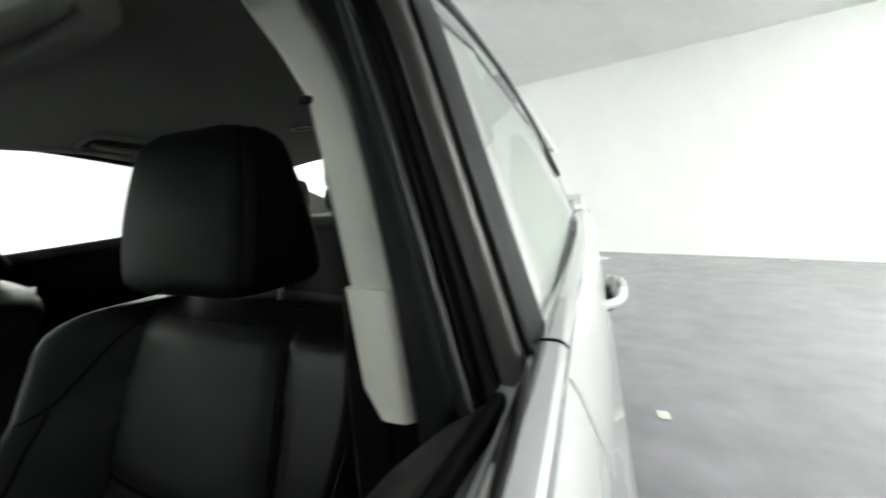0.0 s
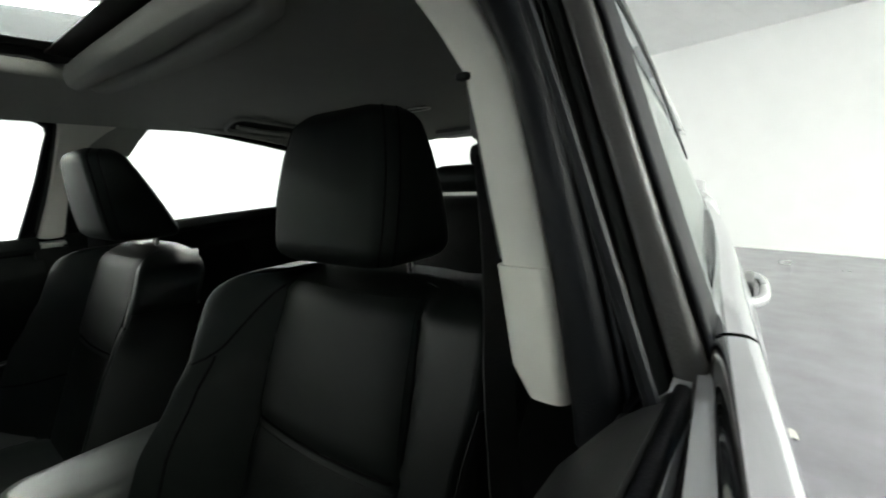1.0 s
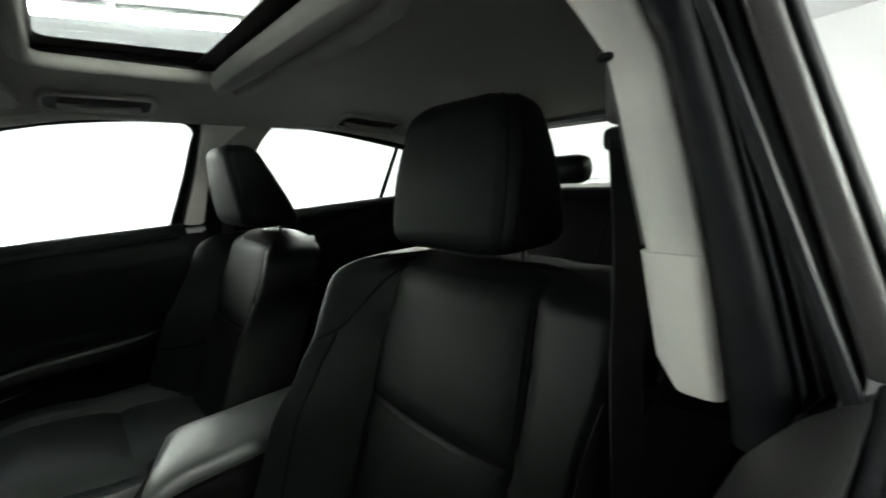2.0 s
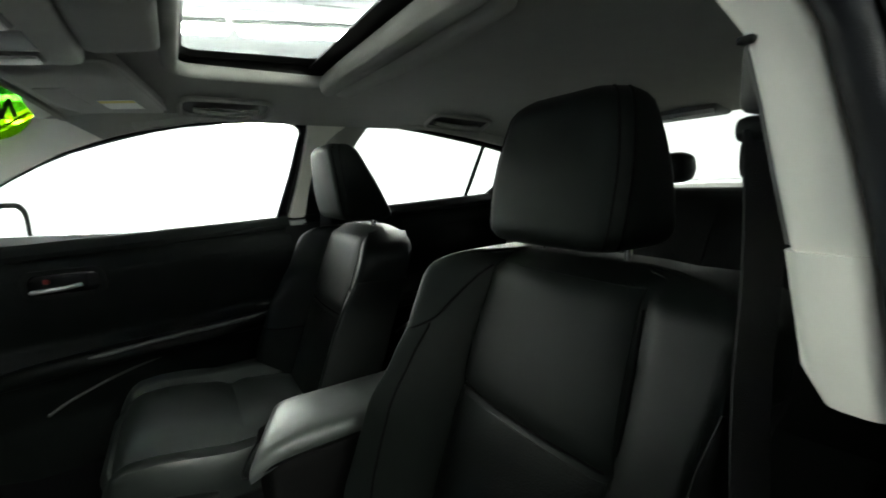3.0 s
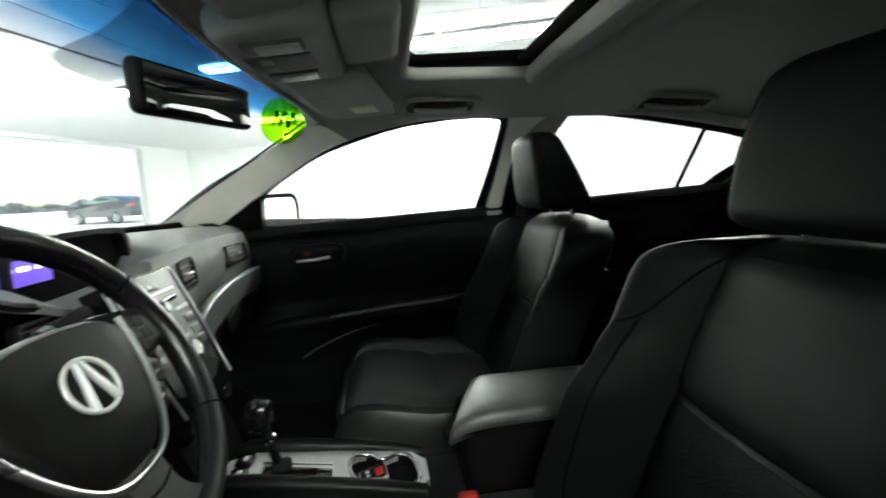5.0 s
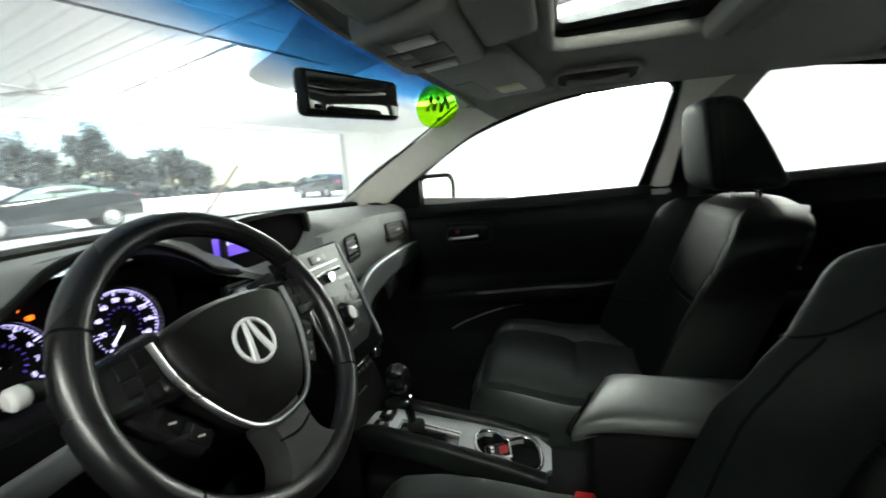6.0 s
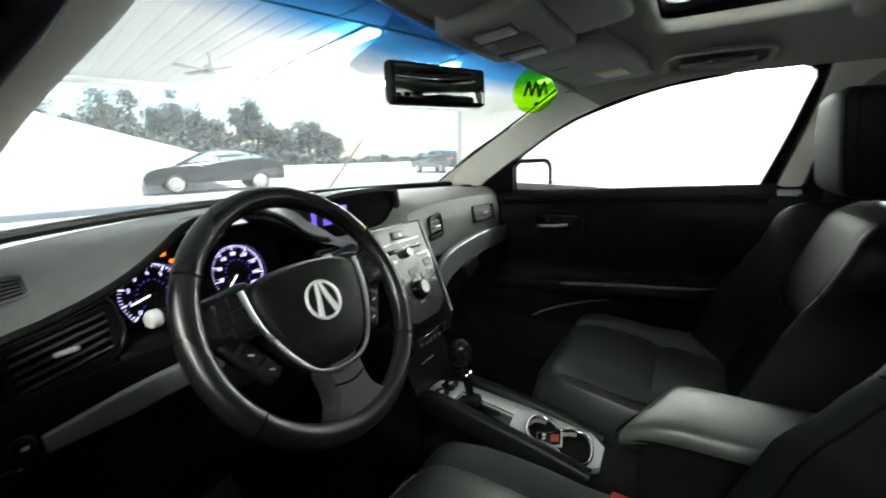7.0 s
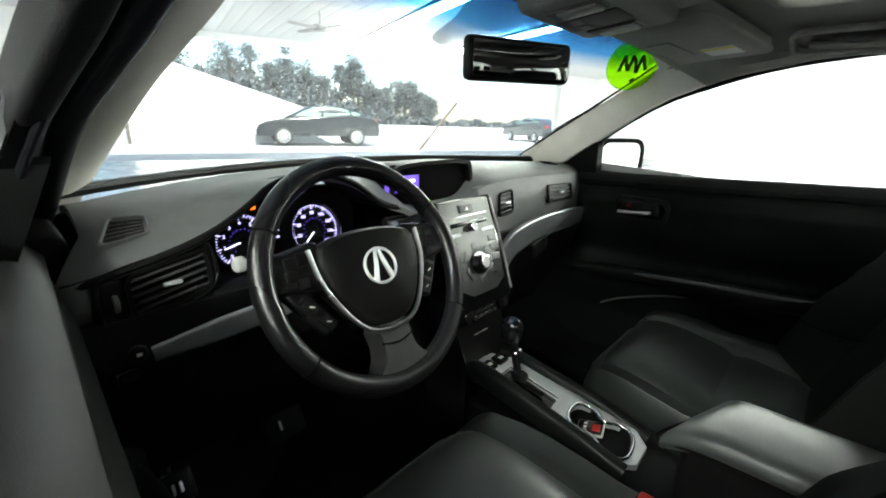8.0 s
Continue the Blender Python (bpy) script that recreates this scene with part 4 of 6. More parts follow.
def seat(m, name, label, reach=.73, inner=1, wing=.95, outer=.02, nod=0.0, shoulder=6.0):
    """A bucket seat; its own frame has y ahead and the head-restraint posts over y = 0; inner: the side towards the console; nod: how far the head restraint's top tilts ahead; shoulder: how square its top corners are."""
    t = thing(name, label, "car seat", "front seats")
    t.matrix_basis = m
    I = Matrix.Identity(4)

    def lean(q, c):
        """Leans the back: the further down, the further ahead."""
        return (q[0], q[1] + (.905 - (q[2] + c)) * .36, q[2])

    # backrest: rings of one padded shape with wings, groove and middle pad
    def bump(z):
        """How far the wings stand out, by height."""
        pts = ((.38, .13), (.46, .165), (.56, .192), (.68, .190), (.75, .168), (.80, .150), (.86, .146), (.91, .132))
        for (a, p), (b, q) in zip(pts, pts[1:]):
            if z <= b:
                k = max(0, (z - a) / (b - a))
                return p + (q - p) * k * k * (3 - 2 * k)
        return pts[-1][1]

    def half(z):
        """Half width, by height: broad shoulders over a waist."""
        w = .230 + .019 / (1 + math.exp(-(z - .785) / .018))
        return w * math.sqrt(max(.02, 1 - max(0, (z - .848) / .0750) ** shoulder))

    def face(x, z):
        """Front of the backrest, before the lean."""
        w, ax = half(z), abs(x)
        g = .139 - .012 * max(0, (z - .80) / .11)
        pad = .054 + .010 * (1 - min(1, ax / g) ** 2)
        if ax < g:
            y = pad - .006 * math.exp(-((ax - g) / .008) ** 2) - .006 * math.exp(-((z - .708) / .010) ** 2)
        else:
            k = (ax - g) / max(w - g, .02)
            y = .054 + (bump(z) - .054) * (outer if x * inner < 0 else wing - (wing - .86) / (1 + math.exp(-(z - .75) / .02)) if wing > .5 else wing) * math.sin(min(1, k * 1.1) * math.pi / 2) - .006 * math.exp(-((ax - g) / .008) ** 2)
            y -= (y + .02) * max(0, (k - .70) / .30) ** 2.6
        return y - .034 * max(0, (z - .88) / .035) ** 2

    def back(x, z):
        return -.062 + .03 * abs(x / .24) ** 3 + .03 * max(0, (z - .86) / .06) ** 2

    rings = []
    for k in range(57):
        z = .385 + .5355 * (1 - (1 - k / 56) ** 1.35)
        w = half(z)
        xs = [w * (.6 * math.sin(math.pi / 2 * (-1 + 2 * j / 72)) + .4 * (-1 + 2 * j / 72)) for j in range(73)]
        front = [(x, face(x, z), z) for x in xs]
        rear = [(x, back(x, z), z) for x in reversed(xs[3:-3:5])]
        rings.append([Vector(lean(p, 0)) for p in front + rear])
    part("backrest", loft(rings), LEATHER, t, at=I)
    for sx in (-1, 1):
        def shell(u, v, sx=sx):
            z = .39 + .42 * v
            w = half(z)
            g = .139
            if u < .6:
                x = g + (.80 + .20 * u / .6) * (w - g)
                return lean((sx * (x + .002), face(sx * x, z) + .002, z), 0)
            x = w * (1 - .3 * (u - .6) / .4)
            return lean((sx * (x + .002), back(x, z) - .003, z), 0)
        part("side_shell", sheet(shell, 15, 24, (-sx * .001, 0, 0)), VINYL, t, "matt black vinyl side", at=I)
    for nm, z0, z1, mt, tip in (("back_lower_pad", .41, .700, PERF, .135), ("back_upper_pad", .716, .900, PADSKIN, .123)):
        def pad(u, v, z0=z0, z1=z1, tip=tip):
            x, z = (2 * u - 1) * (.135 + (tip - .135) * v), z0 + (z1 - z0) * v
            return lean((x, face(x, z) + .0016, z), 0)
        part(nm, sheet(pad, 20, 16, (0, -.004, 0)), mt, t, "black leather pad", at=I)

    def stitch(pts, name="seam", r=.0020):
        fine = smooth_line([(a, b, 0) for a, b in pts], 2)
        part(name, tube([lean((p.x, face(p.x, p.y) + .0006, p.y), 0) for p in fine], r, 6), STITCH, t, at=I)

    for sx in (-1, 1):
        stitch([(sx * .139, .42), (sx * .139, .55), (sx * .139, .70), (sx * .137, .80), (sx * .128, .88)])
        if sx == inner:
            stitch([(sx * .134, .892), (sx * .15, .868), (sx * .168, .835), (sx * .185, .80), (sx * .236, .778)])
            stitch([(sx * .185, .80), (sx * .183, .70), (sx * .180, .56), (sx * .170, .44)])
        else:
            stitch([(sx * .141, .62), (sx * .17, .612), (sx * .20, .615)])
    stitch([(-.13, .708), (0, .708), (.13, .708)], "cross_seam")
    # head restraint: a wedge, deep at its foot and thin at its top, with flat cheeks
    def head_ring(k):
        q = k / 20
        z = .938 + .192 * (.5 - .5 * math.cos(math.pi * q))
        h = (z - .938) / .192
        end = min(z - .938, 1.130 - z)
        inset = .024 - math.sqrt(max(0, .024 ** 2 - max(0, .024 - end) ** 2)) if end < .024 else 0
        w = .105 + .012 * math.sin(math.pi * (.10 + .80 * h)) - .016 * h * h - inset
        y1, y0 = .092 - .040 * h ** 1.4 + nod * h - inset, -.050 + (.036 + nod) * h + inset * .8
        ring = rrect(2 * w, y1 - y0, .026, 5)
        return [Vector((a, b + (y0 + y1) / 2 + (.009 * (1 - (a / w) ** 2) if b > 0 else 0), z + .006 * (1 - (a / w) ** 2) * max(0, h - .8) * 5)) for a, b in ring]
    head = [head_ring(k) for k in range(21)]
    h = part("headrest", loft(head), HEADSKIN, t, at=I)
    for sx, at in ((1, (1, 3)), (-1, (8, 10))):
        for k in at:
            line = [r[k] + Vector((sx * .0004, .0004, 0)) for r in head[2:-1]]
            part("seam", tube(line, .0014, 6), STITCH, h, at=I)
    for sx in (-1, 1):
        part("post", tube([(sx * .0725, .005, .86), (sx * .0725, .003, .96)], .006, 12), CHROME, t, "chrome post", at=I)
        part("post_collar", soft_box((.03, .028, .014), .006, (sx * .0725, .005, .912)), PLASTIC, t, at=I)
    # cushion
    def sit(q, p):
        return (q.x * (1 - .06 * max(0, p[1])), q.y, q.z + .045 * max(0, p[1]) - .03 * max(0, -p[1]) + .016 * (1 - p[0] ** 2) * max(0, p[2]) - .05 * max(0, p[1]) ** 4 * max(0, p[2]) - .012 * math.exp(-((p[1] + .15) / .05) ** 2) * max(0, p[2]))
    part("cushion", soft_box((.40, reach - .17, .15), .068, (0, (reach + .17) / 2, .430), (14, 18, 10), sit), LIT_LEATHER, t, at=I)
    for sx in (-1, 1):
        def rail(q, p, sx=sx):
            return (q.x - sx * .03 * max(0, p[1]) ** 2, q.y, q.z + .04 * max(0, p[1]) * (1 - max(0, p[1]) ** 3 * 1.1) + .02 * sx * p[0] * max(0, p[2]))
        part("cushion_bolster", soft_box((.115, reach - .17, .17), .054, (sx * .19, (reach + .17) / 2, .430 if sx != inner else .420), (10, 14, 8), rail), LIT_LEATHER, t, at=I)
        part("side_cover", soft_box((.03, reach - .28, .12), .012, (sx * .245, .40, .33)), PLASTIC, t, "black plastic side cover", at=I)
    part("rail_base", block((.40, .42, .12), (0, .38, .30), .01), PLASTIC, t, at=I)
    return t


HEADSKIN = mat("headrest_leather", (0.0066, 0.0083, 0.0075), 0.56, vary=0.25, bump=0.12, bump_scale=520, spec=0.10)
PADSKIN = mat("smooth_leather", (0.0066, 0.0084, 0.0075), 0.50, vary=0.25, bump=0.12, bump_scale=520, spec=0.13)
# Lighter, glossier copy of the black leather: the cushion's light is in its colour.
LIT_LEATHER = mat("lit_seat_leather", (0.0200, 0.0236, 0.0218), 0.38, vary=0.3, bump=0.12, bump_scale=520, spec=0.45)
VINYL = mat("black_vinyl", (0.0075, 0.0088, 0.0082), 0.45, vary=0.2, bump=0.12, bump_scale=520, spec=0.28)
# Darker copy of the leather, the shade at the rear put into its colour.
BENCH = mat("shaded_rear_leather", (0.0034, 0.0042, 0.0038), 0.6, vary=0.25, bump=0.12, bump_scale=520, spec=0.05)
STITCH = mat("dark_stitch", (0.002, 0.002, 0.002), 0.9, spec=0.1)
seat(pose(-.361, -.012, 0), "driver_seat", "black leather driver seat with a large padded headrest", .755)
seat(pose(.361, .028, 0), "passenger_seat", "black leather front passenger seat with side bolsters", .625, -1, .34, .80, .060, 2.6)


def rear_seat():
    t = thing("rear_bench", "black leather rear bench seat with low headrests", "car seat")
    part("backrest", soft_box((1.24, .16, .54), .05, (0, -.72, .715), (20, 8, 12), lambda q, p: (q.x, q.y - .12 * p[2] + .015 * math.cos(p[0] * 9) * (p[1] > 0), q.z)), BENCH, t)
    for x in (-.42, -.19, .19, .42):
        part("seam", tube([(x, -.632 - .12 * (k / 5 - 1), .50 + .45 * k / 10) for k in range(11)], .003, 6), STITCH, t)
    part("cushion", soft_box((1.24, .5, .2), .05, (0, -.42, .40), (20, 10, 6)), BENCH, t)
    for x in (-.335, .012, .335):
        w = .235 if abs(x) > .1 else .22
        h = part("headrest", soft_box((w, .085, .125 if abs(x) > .1 else .09), .036, (x, -.79, 1.062 if abs(x) > .1 else 1.045), (10, 8, 8)), LEATHER, t)
        for sx in (-.05, .05):
            part("post", tube([(x + sx, -.79, .95), (x + sx, -.79, 1.02)], .005, 8), CHROME, h, "chrome post")
    return t


rear_seat()
single("parcel_shelf", sheet(lambda u, v: (-.62 + 1.24 * u, -.83 - .55 * v, .976 + .010 * v), 10, 6, (0, 0, -.02)), CLOTH, "pale cloth parcel shelf under the rear window", "shelf")

# ---- doors ----
def door_panel(sign, y0, y1, name, label, handle=True):
    t = thing(name, label, "door panel", "door panels")

    def zt(y):
        return .936 - (.040 if y > 0 else .058) * y

    def inb(y):
        """How far the door draws in along the car."""
        return -taper(y)

    def pt(u, v):
        """u along the car, v down the panel."""
        y = y0 + (y1 - y0) * u
        z = zt(y) - .034 - (zt(y) - .314) * v
        prof = ((0, -.006), (.04, -.024), (.10, -.036), (.22, -.040), (.38, -.028), (.46, -.052), (.50, -.075), (.56, -.06), (.75, -.03), (1.0, -.02))
        for (a, b), (c, d) in zip(prof, prof[1:]):
            if a <= v <= c:
                s = (v - a) / (c - a)
                o = b + (d - b) * (s * s * (3 - 2 * s))
                break
        return (sign * (.752 + o - inb(y)), y, z)
    part("panel", sheet(pt, 24, 50, (sign * .03, 0, 0)), DOORSKIN, t)
    def cap(u, v):
        y = y0 + (y1 - y0) * u
        w = .036 if sign < 0 and handle else .040
        return (sign * ((.766 if handle else .742) + taper(y) - w * v), y, zt(y) + .002 - .030 * max(0, v - .1) ** 1.7 - (.03 * max(0, 1 - u * 14) ** 2 * (.3 + v) if sign < 0 else 0))
    # driver's cap in a lighter copy, the window light put into its colour
    part("sill_cap", sheet(cap, 28, 10, (0, 0, -.01)), LIT_SILL if sign < 0 else DOORSKIN, t, "grained door sill")
    part("top_rail", sweep([(sign * (.748 + taper(y)), y, zt(y) - .034) for y in (y0 + (y1 - y0) * k / 12 for k in range(13))], rrect(.02, .014, .005)), PLASTIC, t)
    if handle:
        part("glass_seal", sweep([(sign * (.7705 + taper(y)), y, zt(y) - .012) for y in (y0 + (y1 - y0) * k / 12 for k in range(13))], rrect(.008, .02, .003)), RUBBER, t)
    if handle:
        part("sill_slot", sweep([(sign * (.777 + taper(y)), y, zt(y) - .03) for y in (y0 + (y1 - y0) * k / 12 for k in range(13))], rrect(.012, .02, .003)), RUBBER, t)
    if handle and sign < 0:
        part("lever", tube(smooth_line([(-.690, .955, .670), (-.684, .945, .655), (-.684, .945, .630), (-.69, .955, .605)], 2), .0028, 8), CHROME, t, "chrome door lever")
    elif handle:
        m = on((sign * (.7105 - inb(.735)), .735, .803), (-.05, -sign, 0), (0, 0, 1))
        m = m @ Matrix.Diagonal((1.22, 1.25, 1.1, 1))
        cup = plate([Vector((a, b, 0)) for a, b in rrect(.145, .06, .024, 5)], [[Vector((a, b, 0)) for a, b in rrect(.122, .042, .018, 5)]], lambda a, b: m @ Vector((a, b, 0)), lambda a, b: m.to_3x3() @ Vector((0, 0, .006)))
        part("handle_surround", cup, PLASTIC, t)
        bm = soft_box((.122, .042, .006), .003, (0, 0, -.001))
        bm.transform(m)
        part("handle_cup", bm, GLOSSY, t)
        bm = tube([(a, b, .0065) for a, b in rrect(.124, .044, .019, 5)], .0009, 6, True)
        bm.transform(m)
        part("handle_ring", bm, PLASTIC, t)
        bm = sweep(smooth_line([(.056 * -sign, -.014, .002), (.035 * -sign, -.012, .013), (-.005 * -sign, -.009, .014), (-.028 * -sign, -.006, .005)], 2), disc(.0045, 10, .0065))
        bm.transform(m)
        part("lever", bm, BRIGHT if sign > 0 else SATIN, t, "bright chrome door lever")
        bm = soft_box((.010, .010, .008), .003, (.03 * -sign, .006, .004))
        bm.transform(m)
        part("lock_button", bm, REDPLASTIC, t)
    # armrest ridge and pocket line
    part("armrest", sweep(smooth_line([(sign * (x + taper(y)), y, z) for x, y, z in ((.71, y0 + .06, .612), (.68, y0 + .2, .608), (.685, (y0 + y1) / 2, .598), (.70, y1 - .22, .578), (.72, y1 - .12, .560))], 3), rrect(.06, .045, .018)), LEATHER, t)
    # this line and the next are painted pale for the highlights on them
    part("trim_line", sweep(smooth_line([(sign * (x + taper(y)), y, z) for x, y, z in ((.70, y0 + .15, .60), (.694, y0 + .29, .579), (.692, y0 + .47, .546), (.696, y0 + .61, .492), (.70, y0 + .66, .46))], 3), disc(.006, 8, .004)), DASHGREY, t)
    part("armrest_highlight", sweep(smooth_line([(sign * (x + taper(y)), y, z) for x, y, z in ((.69, y0 + .1, .628), (.658, y0 + .2, .627), (.655, y0 + .38, .621), (.665, y0 + .55, .602), (.69, y0 + .66, .588))], 3), disc(.007, 8, .006)), HIGHLIGHT_GREY, t, "soft grey highlight drawn along the armrest edge")
    return t


# Grey of a highlight, drawn along the black armrest.
HIGHLIGHT_GREY = mat("highlight_grey", (0.14, 0.145, 0.14), 0.4, vary=0.15)
LIT_SILL = mat("lit_door_sill", (0.016, 0.0165, 0.0163), 0.5, vary=0.12, bump=0.10, bump_scale=900, spec=0.2)
DOORSKIN = mat("door_skin", (0.0058, 0.0074, 0.0068), 0.55, vary=0.2, bump=0.3, bump_scale=500, spec=0.10)
door_panel(1, .150, 1.08, "passenger_door_panel", "black leather-grained front passenger door lining")
door_panel(-1, .165, 1.08, "driver_door_panel", "black driver door lining below the open window")
door_panel(1, -.86, .10, "rear_door_panel", "black rear passenger-side door lining", False)
door_panel(-1, -.86, .07, "rear_door_panel", "black rear driver-side door lining", False)


def side_mirror(sign):
    t = thing("side_mirror", "door mirror in a silver housing", "mirror")
    m = on((sign * .853, .893, .940), (.926, -.371 * sign, 0), (0, 0, 1))
    bm = soft_box((.235, .140, .09), .04, (0, 0, -.05))
    bm.transform(m)
    part("housing", bm, PAINT, t)
    rim = [[(a * k, b * k, z) for a, b in rrect(.232, .138, .044, 8)] for k, z in ((1, -.02), (1.05, -.004), (1.04, .008), (.97, .013), (.84, .0125), (.82, .004))]
    bm = loft(rim)
    bm.transform(m)
    part("bezel", bm, BLACKHOLE, t, "black bezel")
    bm = plate([Vector((a, b, 0)) for a, b in rrect(.197, .117, .036, 8)], [], lambda a, b: m @ Vector((a, b, .0105)), lambda a, b: m.to_3x3() @ Vector((0, 0, -.003)))
    part("glass", bm, MIRROR, t)
    part("arm", soft_box((.12, .06, .04), .018, (sign * .785, .95, .90)), PLASTIC, t)
    return t


side_mirror(1)

# ---- dashboard ----
EDGE = smooth_line([(-.70, .99, .835), (-.657, .965, .845), (-.617, .96, .858), (-.568, .96, .867), (-.506, .96, .889), (-.453, .96, .921), (-.415, .96, .952), (-.356, .96, .962), (-.289, .96, .955), (-.24, .96, .930), (-.199, .96, .896), (-.155, .95, .880), (-.10, .94, .878), (.02, .94, .888), (.10, .945, .893), (.16, .945, .902), (.28, .94, .910), (.45, .94, .908), (.62, .945, .896), (.72, .97, .88)], 2)


def edge_at(x):
    for a, b in zip(EDGE, EDGE[1:]):
        if a.x <= x <= b.x:
            return a.lerp(b, (x - a.x) / max(b.x - a.x, 1e-6))
    return EDGE[0] if x < 0 else EDGE[-1]


def dash_pt(u, v):
    x = -.69 + 1.40 * u
    e = edge_at(x)
    x += .038 * min(1, v * 4) * max(0, (-x - .5) / .19)  # the outer end draws in towards the windscreen
    far = 1.40 - .28 * (x / .70) ** 2
    w = 1 - (1 - v) ** 3
    top = .945 - .012 * (x / .7) ** 2
    y = e.y + (far - e.y) * (v ** 1.25)
    well = .050 * math.exp(-(x / .125) ** 6) * math.exp(-((y - .995) / .06) ** 4)  # the hollow before the display
    return (x, y, e.z + (top - e.z) * w - .025 * v * v - well)


dash = thing("dashboard", "charcoal soft-grained dashboard with hooded dials", "dashboard")
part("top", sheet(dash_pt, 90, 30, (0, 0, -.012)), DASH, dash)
part("end_filler", soft_box((.05, .20, .10), .012, (-.688, 1.12, .842)), PLASTIC, dash)
part("cowl_edge", tube([(.70 * x, 1.405 - .28 * x * x, .928) for x in [-1 + k / 12 for k in range(25)]], .010, 8), PLASTIC, dash)
# passenger fascia below the edge
def fascia_pt(u, v):
    x = .098 + .622 * u
    e = edge_at(x)
    prof = ((0, 0), (-.012, -.05), (-.012, -.10), (-.006, -.15))
    k = v * 3
    i = min(int(k), 2)
    a, b = prof[i], prof[i + 1]
    s = k - i
    return (x, e.y + a[0] + (b[0] - a[0]) * s, e.z + a[1] + (b[1] - a[1]) * s)


part("passenger_fascia", sheet(fascia_pt, 24, 9, (0, .02, 0)), DASH, dash)


def lower_pt(u, v):
    x = .13 + .59 * u
    bow = .03 * math.sin(u * 3.1)
    return (x, .930 - bow * (1 - v) + .16 * v ** 1.5, .775 - .02 * u - .36 * v)


# same plastic as the dash top, in a darker copy
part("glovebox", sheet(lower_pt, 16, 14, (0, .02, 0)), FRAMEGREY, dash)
sw = smooth_line([(.150, .905, .665), (.185, .905, .725), (.24, .905, .752), (.38, .905, .765), (.55, .91, .765), (.72, .935, .752)], 3)
part("metal_swoosh", sweep(sw, rrect(.02, .072, .009), grow=lambda q: .55 + .45 * math.sin(.5 + 2.4 * q)), GREYTRIM, dash, "curved graphite metal trim")
part("glovebox_latch", soft_box((.085, .014, .05), .006, (.35, .900, .708), turn=pose(0, 0, 0, 0, -18)), PLASTIC, dash)
part("glovebox_lid_line", tube(smooth_line([(.22, .911, .58), (.23, .900, .705), (.32, .893, .740), (.60, .90, .735), (.68, .92, .72)], 2), .002, 6), STITCH, dash)


def vent(m, w, h, slats, parent, name="air_vent", frame_mat=None, tilt=0.0, tab=True, skew=0.0):
    """A louvred outlet on a frame with x right, y up, z out."""
    def sk(p):
        return (p[0] + skew * p[1], p[1] + tilt * p[0])
    out, inn = rrect(w, h, min(w, h) * .2, 4), rrect(w * .90, h * .86, min(w, h) * .16, 4)
    fr = part(name, plate([Vector((*sk(p), 0)) for p in out], [[Vector((*sk(p), 0)) for p in inn]], lambda a, b: m @ Vector((a, b, 0)), lambda a, b: m.to_3x3() @ Vector((0, 0, .006))), frame_mat or DASH, parent)
    # black sheet close behind the slats for the shade in the duct
    part("throat_shade", plate([Vector((*sk(p), 0)) for p in out], [], lambda a, b: m @ Vector((a, b, -.004)), lambda a, b: m.to_3x3() @ Vector((0, 0, -.004))), BLACKHOLE, fr)
    for k in range(slats):
        y = h * .86 * ((k + .5) / slats - .5)
        bm = block((w * .89, .0024, .006), (0, 0, 0), .0008, pose(0, 0, 0, 12))
        for v in bm.verts:
            a = sk((v.co.x, v.co.y + y))
            v.co = m @ Vector((a[0], a[1], v.co.z + .001))
        part("slat", bm, LIT_SLAT, fr)
    if tab:
        bm = soft_box((.024, .006, .008), .0025, (0, 0, .008))
        bm.transform(m)
        part("tab", bm, BRIGHT, fr, "bright metal slider tab")
    return fr


def quad_vent(corners, lift, parent, name, slats, frame_mat):
    """An outlet with four free corners (top left, top right, bottom right, bottom left) set in the dash skin."""
    tl, tr, br, bl = (Vector(p) + lift for p in corners)
    out = lift.normalized()
    def at(a, b, d=0.0):
        return tl.lerp(tr, a).lerp(bl.lerp(br, a), b) + out * d
    edge = [(0.5 + p * .5, 0.5 + q * .5) for p, q in rrect(2.0, 2.0, .3, 4)]
    def ring(k, d):
        return [at(.5 + (a - .5) * k, .5 + (b - .5) * k, d) for a, b in edge]
    fr = part(name, loft([ring(1.0, -.008), ring(.98, .001), ring(.90, .002), ring(.82, .0), ring(.80, -.008)], True, False), frame_mat, parent, "grey vent frame")
    part("throat_shade", loft([ring(.81, -.0045), ring(.01, -.0045)], True, False), BLACKHOLE, fr)
    for k in range(slats):
        # flat black sheet in place of the duct's shade
        b = .14 + .72 * (k + .5) / slats
        part("slat", sweep([at(.12 + .76 * j / 4, b, -.001) for j in range(5)], rrect(.0022, .005, .0008), up=tuple(out)), LIT_SLAT, fr)
    part("divider", sweep([at(.5, .14, -.003), at(.5, .86, -.003)], rrect(.0016, .004, .0006), up=tuple(out)), FRAMEGREY, fr)
    return fr


quad_vent(((-.621, 1.017, .9095), (-.577, 1.0125, .9065), (-.5795, .9855, .886), (-.6455, .9755, .8785)), Vector((0, -.6, .8)) * .006, dash, "defroster_vent", 5, DASH)
dv = on((-.572, .958, .8235), (1, .03, 0), (0, .12, .99))
vent(dv, .106, .062, 5, dash, "driver_vent", PLASTIC, .19)
rim = smooth_line([dv @ Vector((a, b, .003)) for a, b in ((-.084, .018), (-.06, .027), (.0, .042), (.045, .054), (.058, .036), (.062, -.022), (.0, -.038), (-.05, -.052), (-.080, -.056), (-.085, -.02))], 2, True)
part("vent_rim", tube(rim, .0032, 8, True), PLASTIC, dash, "raised black rim")
